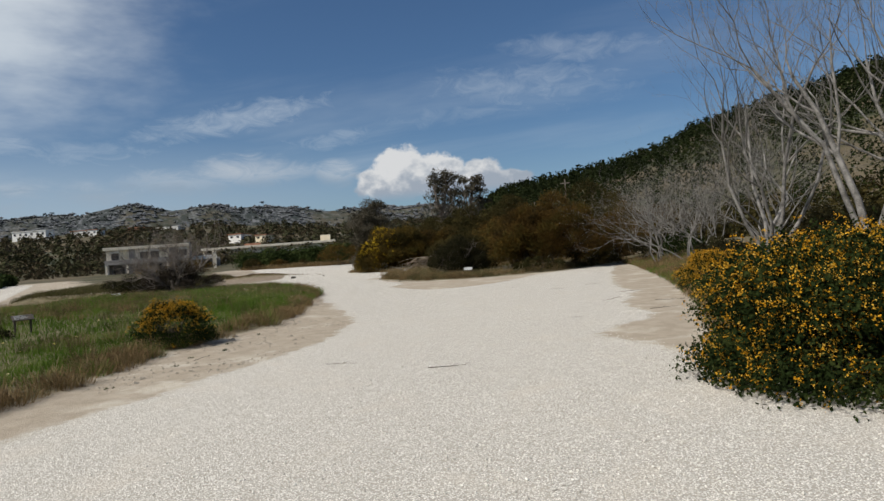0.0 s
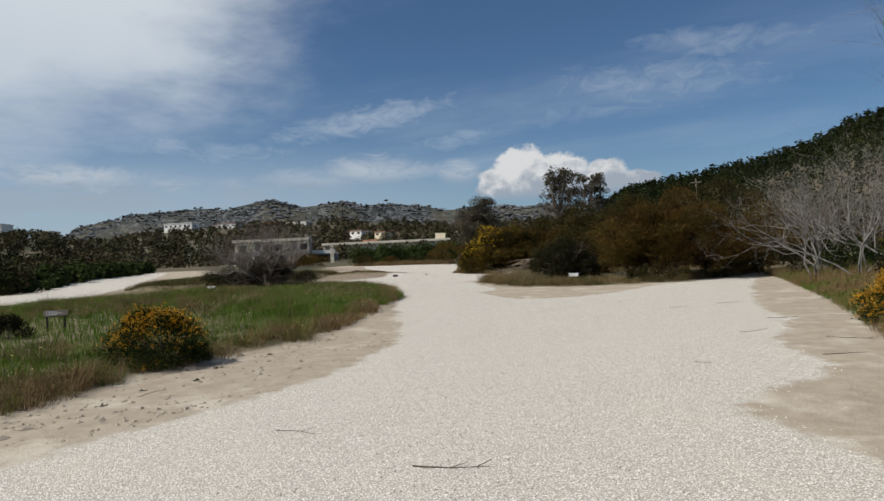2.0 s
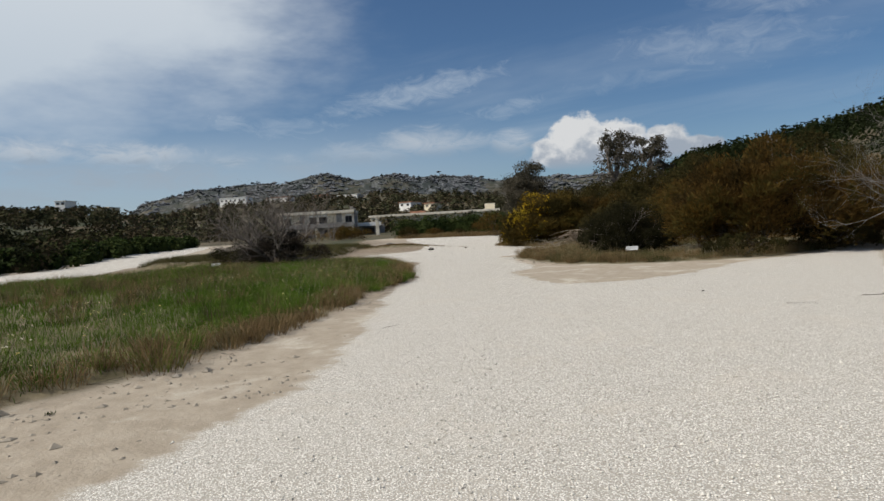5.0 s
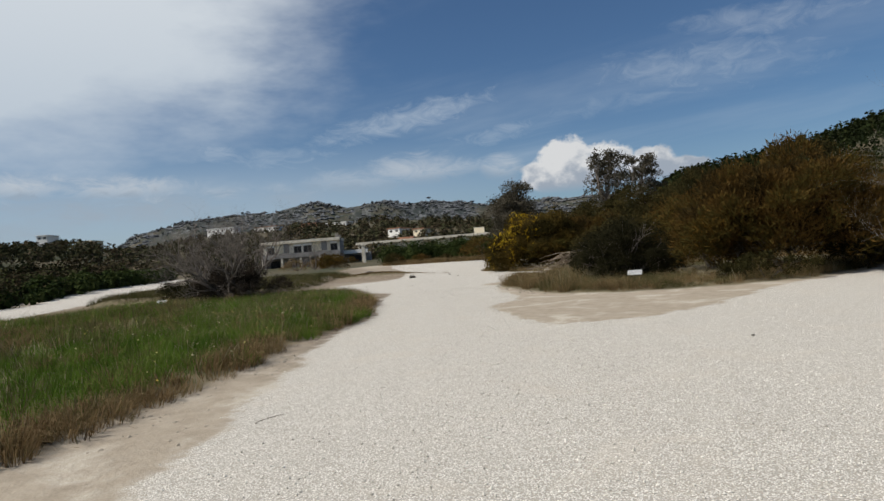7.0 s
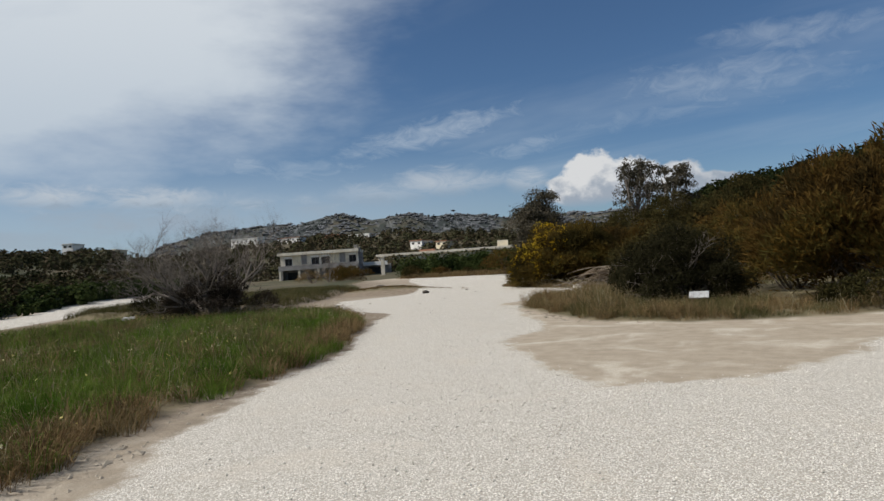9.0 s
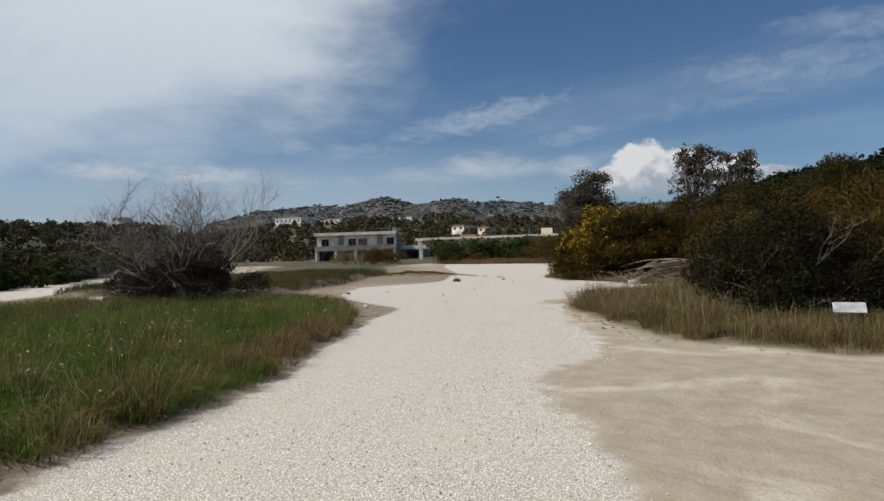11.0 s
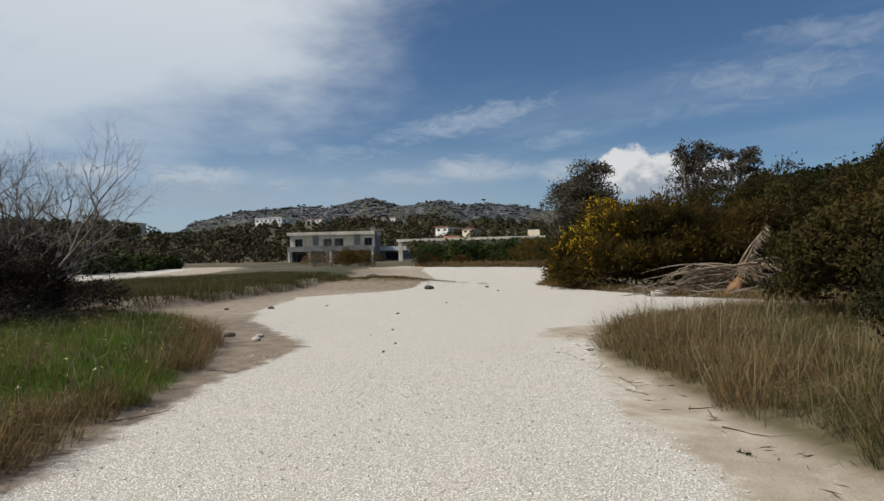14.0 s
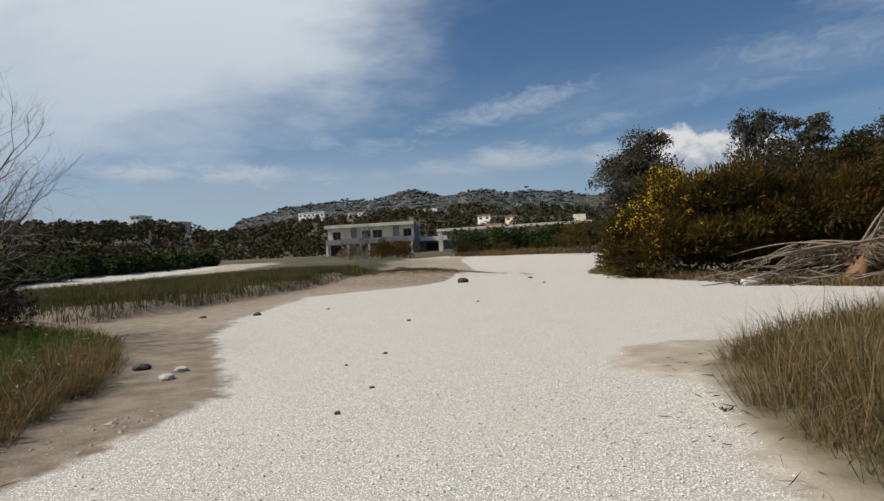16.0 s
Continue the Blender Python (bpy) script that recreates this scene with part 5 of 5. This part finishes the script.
def fallen_palm():
    """Crown of a fallen palm: dry fronds arching out from a split stump."""
    rng = np.random.default_rng(500)
    cx, cy = -13.1, 45.9
    o = thing("fallen_palm", cx, cy, at_ground(cx, cy) - 0.05, "heap of dry palm fronds with a split orange-brown stump", "palm")
    segs = [((0, 0, 0), (0.15, 0.1, 0.5), 0.34, 0.24), ((0.15, 0.1, 0.5), (0.2, 0.15, 0.7), 0.24, 0.12)]
    for k in range(14):
        th = rng.uniform(0, 6.28)
        segs.append(((0.15, 0.1, 0.4), (0.15 + math.cos(th) * 0.55, 0.1 + math.sin(th) * 0.5, 0.6 + rng.random() * 0.6), 0.05, 0.025))
    part("stump", tubes("stump", [(np.array(a, float), np.array(b, float), c, d) for a, b, c, d in segs], 7), plain("split_palm_wood", (0.12, 0.065, 0.03), (0.28, 0.16, 0.08), 5.0, 0.85), o, "split orange-brown stump")
    for k in range(34):
        left = k < 20
        th = rng.uniform(2.7, 3.75) if left else rng.uniform(-0.8, 1.3)
        L = rng.uniform(1.4, 3.5) if left else rng.uniform(1.6, 3.4)
        z0 = rng.uniform(0.45, 1.15)
        z1 = rng.uniform(0.02, 0.95) if left else rng.uniform(0.1, 0.6)
        rise = rng.uniform(-0.1, 0.45) if left else rng.uniform(-0.1, 1.0)
        if k > 31:
            th, L, z1, rise = rng.uniform(-0.3, 0.3), rng.uniform(1.0, 1.5), rng.uniform(2.2, 2.8), 0.2
        bend = rng.normal() * 0.4
        p = np.array([0.15, 0.05, z0])
        stem, lp, ld = [], [], []
        for s in range(9):
            t = (s + 1) / 9
            a = th + bend * t
            q = np.array([0.15 + math.cos(a) * L * t, 0.05 + math.sin(a) * L * t * 0.6, z0 + (z1 - z0) * t + rise * math.sin(t * 3.14)])
            q[2] = max(0.05, q[2])
            stem.append((p, q, 0.038 * (1.15 - t), 0.038 * (1.05 - t) + 0.004))
            side = np.array([-math.sin(a), math.cos(a), 0.0])
            for j in range(0 if left and k % 3 else 5):
                m = p + (q - p) * j / 5
                for sg in (-1, 1):
                    lp.append(m)
                    ld.append(side * sg * 0.5 + np.array([math.cos(a), math.sin(a), 0]) * 0.7 + np.array([0, 0, -0.7]))
            p = q
        fr = part("frond", tubes("frond", stem, 4), M_straw, o)
        if lp:
            part("leaflet_comb", leaf_mesh("leaflet_comb", np.array(lp), unit(np.array(ld)), 0.34, rng, 0.06, 3.0), M_straw, fr)
    segs = []
    for k in range(34):
        a = np.array([rng.uniform(-3.2, 0.6), rng.uniform(-1.0, 0.4), rng.uniform(0.05, 0.5)])
        th = rng.uniform(-0.5, 0.5) + (math.pi if rng.random() < 0.5 else 0)
        b = a + np.array([math.cos(th), math.sin(th) * 0.5, rng.uniform(-0.35, 0.35)]) * rng.uniform(0.4, 1.2)
        b[2] = max(0.04, b[2])
        segs.append((a, b, 0.026, 0.012))
    part("litter", tubes("litter", segs, 4), M_bark_grey, o, "grey broken stalks heaped on the ground")


fallen_palm()


def utility_pole():
    x, y = -4.4, 92.0
    o = thing("utility_pole", x, y, at_ground(x, y) - 0.2, "thin grey utility pole on the wooded hillside", "pole")
    part("pole", tubes("pole", [(np.array([0, 0, 0.0]), np.array([0, 0, 9.0]), 0.13, 0.09)], 8), M_bark_grey, o)
    part("crossbar", boxes((-0.7, 0.7, -0.05, 0.05, 8.4, 8.52)), M_bark_grey, o)


utility_pole()


# ---- loose stones of the gravel, along the stretch that is walked ----
def build_pebbles():
    rng = np.random.default_rng(600)
    n = 30000
    t = rng.random(n)
    line = np.array([(2.9, -6.0), (2.4, 0.0), (0.6, 5.5), (-1.6, 11.0), (-5.2, 18.0), (-9.6, 25.5), (-13.5, 31.0)])
    k = np.linspace(0, 1, len(line))
    x, y = np.interp(t, k, line[:, 0]) + rng.normal(size=n) * 1.7, np.interp(t, k, line[:, 1]) + rng.normal(size=n) * 1.7
    keep = signed(STONE, x, y) > rng.uniform(-0.25, 0.3, n)
    x, y = x[keep], y[keep]
    n = len(x)
    r = rng.uniform(0.006, 0.014, n)
    octa = np.array([(1, 0, 0), (0, 1, 0), (-1, 0, 0), (0, -1, 0), (0, 0, 0.7), (0, 0, -0.7)], float)
    v = octa[None] * rng.uniform(0.6, 1.35, (n, 6, 1)) * r[:, None, None]
    th = rng.uniform(0, 6.283, n)
    c, s = np.cos(th)[:, None], np.sin(th)[:, None]
    v = np.stack([v[..., 0] * c - v[..., 1] * s, v[..., 0] * s + v[..., 1] * c, v[..., 2]], -1)
    v += np.stack([x, y, height(x, y) + r * 0.35], 1)[:, None]
    f = np.array([(0, 1, 4), (1, 2, 4), (2, 3, 4), (3, 0, 4), (1, 0, 5), (2, 1, 5), (3, 2, 5), (0, 3, 5)])
    stuff("loose_gravel", raw_mesh("loose_gravel", v.reshape(-1, 3), (np.arange(n)[:, None, None] * 6 + f[None]).reshape(-1, 3)), M_pebble, "white crushed stone lying loose on the clearing", "gravel")


build_pebbles()


def build_litter():
    """Trodden clods on the sandy margin and dry litter under the rim of the lawn."""
    rng = np.random.default_rng(610)
    n = 26000
    x, y = rng.uniform(-17, -2.5, n), rng.uniform(-5, 31, n)
    sg, sl = signed(STONE, x, y), signed(LAWN, x, y)
    k = (sg < -0.1) & (sl < -0.05) & (sl > -2.6) & (wave(x, y, 1.7, 28) > rng.uniform(-0.3, 0.3, n))
    crags("sand_clods", x[k], y[k], rng.uniform(0.010, 0.030, k.sum()) * (1.0 + (rng.random(k.sum()) < 0.06)), M_clod, "small trodden clods on the sandy margin", 611)
    n = 60000
    x, y = rng.uniform(-20, -3, n), rng.uniform(-5, 31, n)
    s = signed(LAWN, x, y)
    k = (s > -0.45) & (s < 0.25) & (rng.random(n) < np.clip(0.7 + 1.6 * s, 0.05, 1))
    base = np.stack([x[k], y[k], height(x[k], y[k]) + 0.006], 1)
    out = unit(rng.normal(size=(k.sum(), 3)) * np.array([1, 1, 0.25]))
    stuff("dead_litter", leaf_mesh("dead_litter", base, out, 0.10, rng, 0.07, 3.0), M_straw, "dry stalks and leaf litter under the lawn's rim", "litter")
    n = 9000
    x, y = rng.uniform(-15, -6, n), rng.uniform(22, 36, n)
    s = signed(ISLAND, x, y)
    k = (s > -0.7) & (s < 0.2) & (rng.random(n) < np.clip(0.7 + 1.1 * s, 0.05, 1))
    base = np.stack([x[k], y[k], height(x[k], y[k]) + 0.006], 1)
    out = unit(rng.normal(size=(k.sum(), 3)) * np.array([1, 1, 0.25]))
    stuff("dead_litter", leaf_mesh("dead_litter", base, out, 0.12, rng, 0.07, 3.0), M_bark_dark, "dark twigs and litter along the island's edge", "litter")


build_litter()
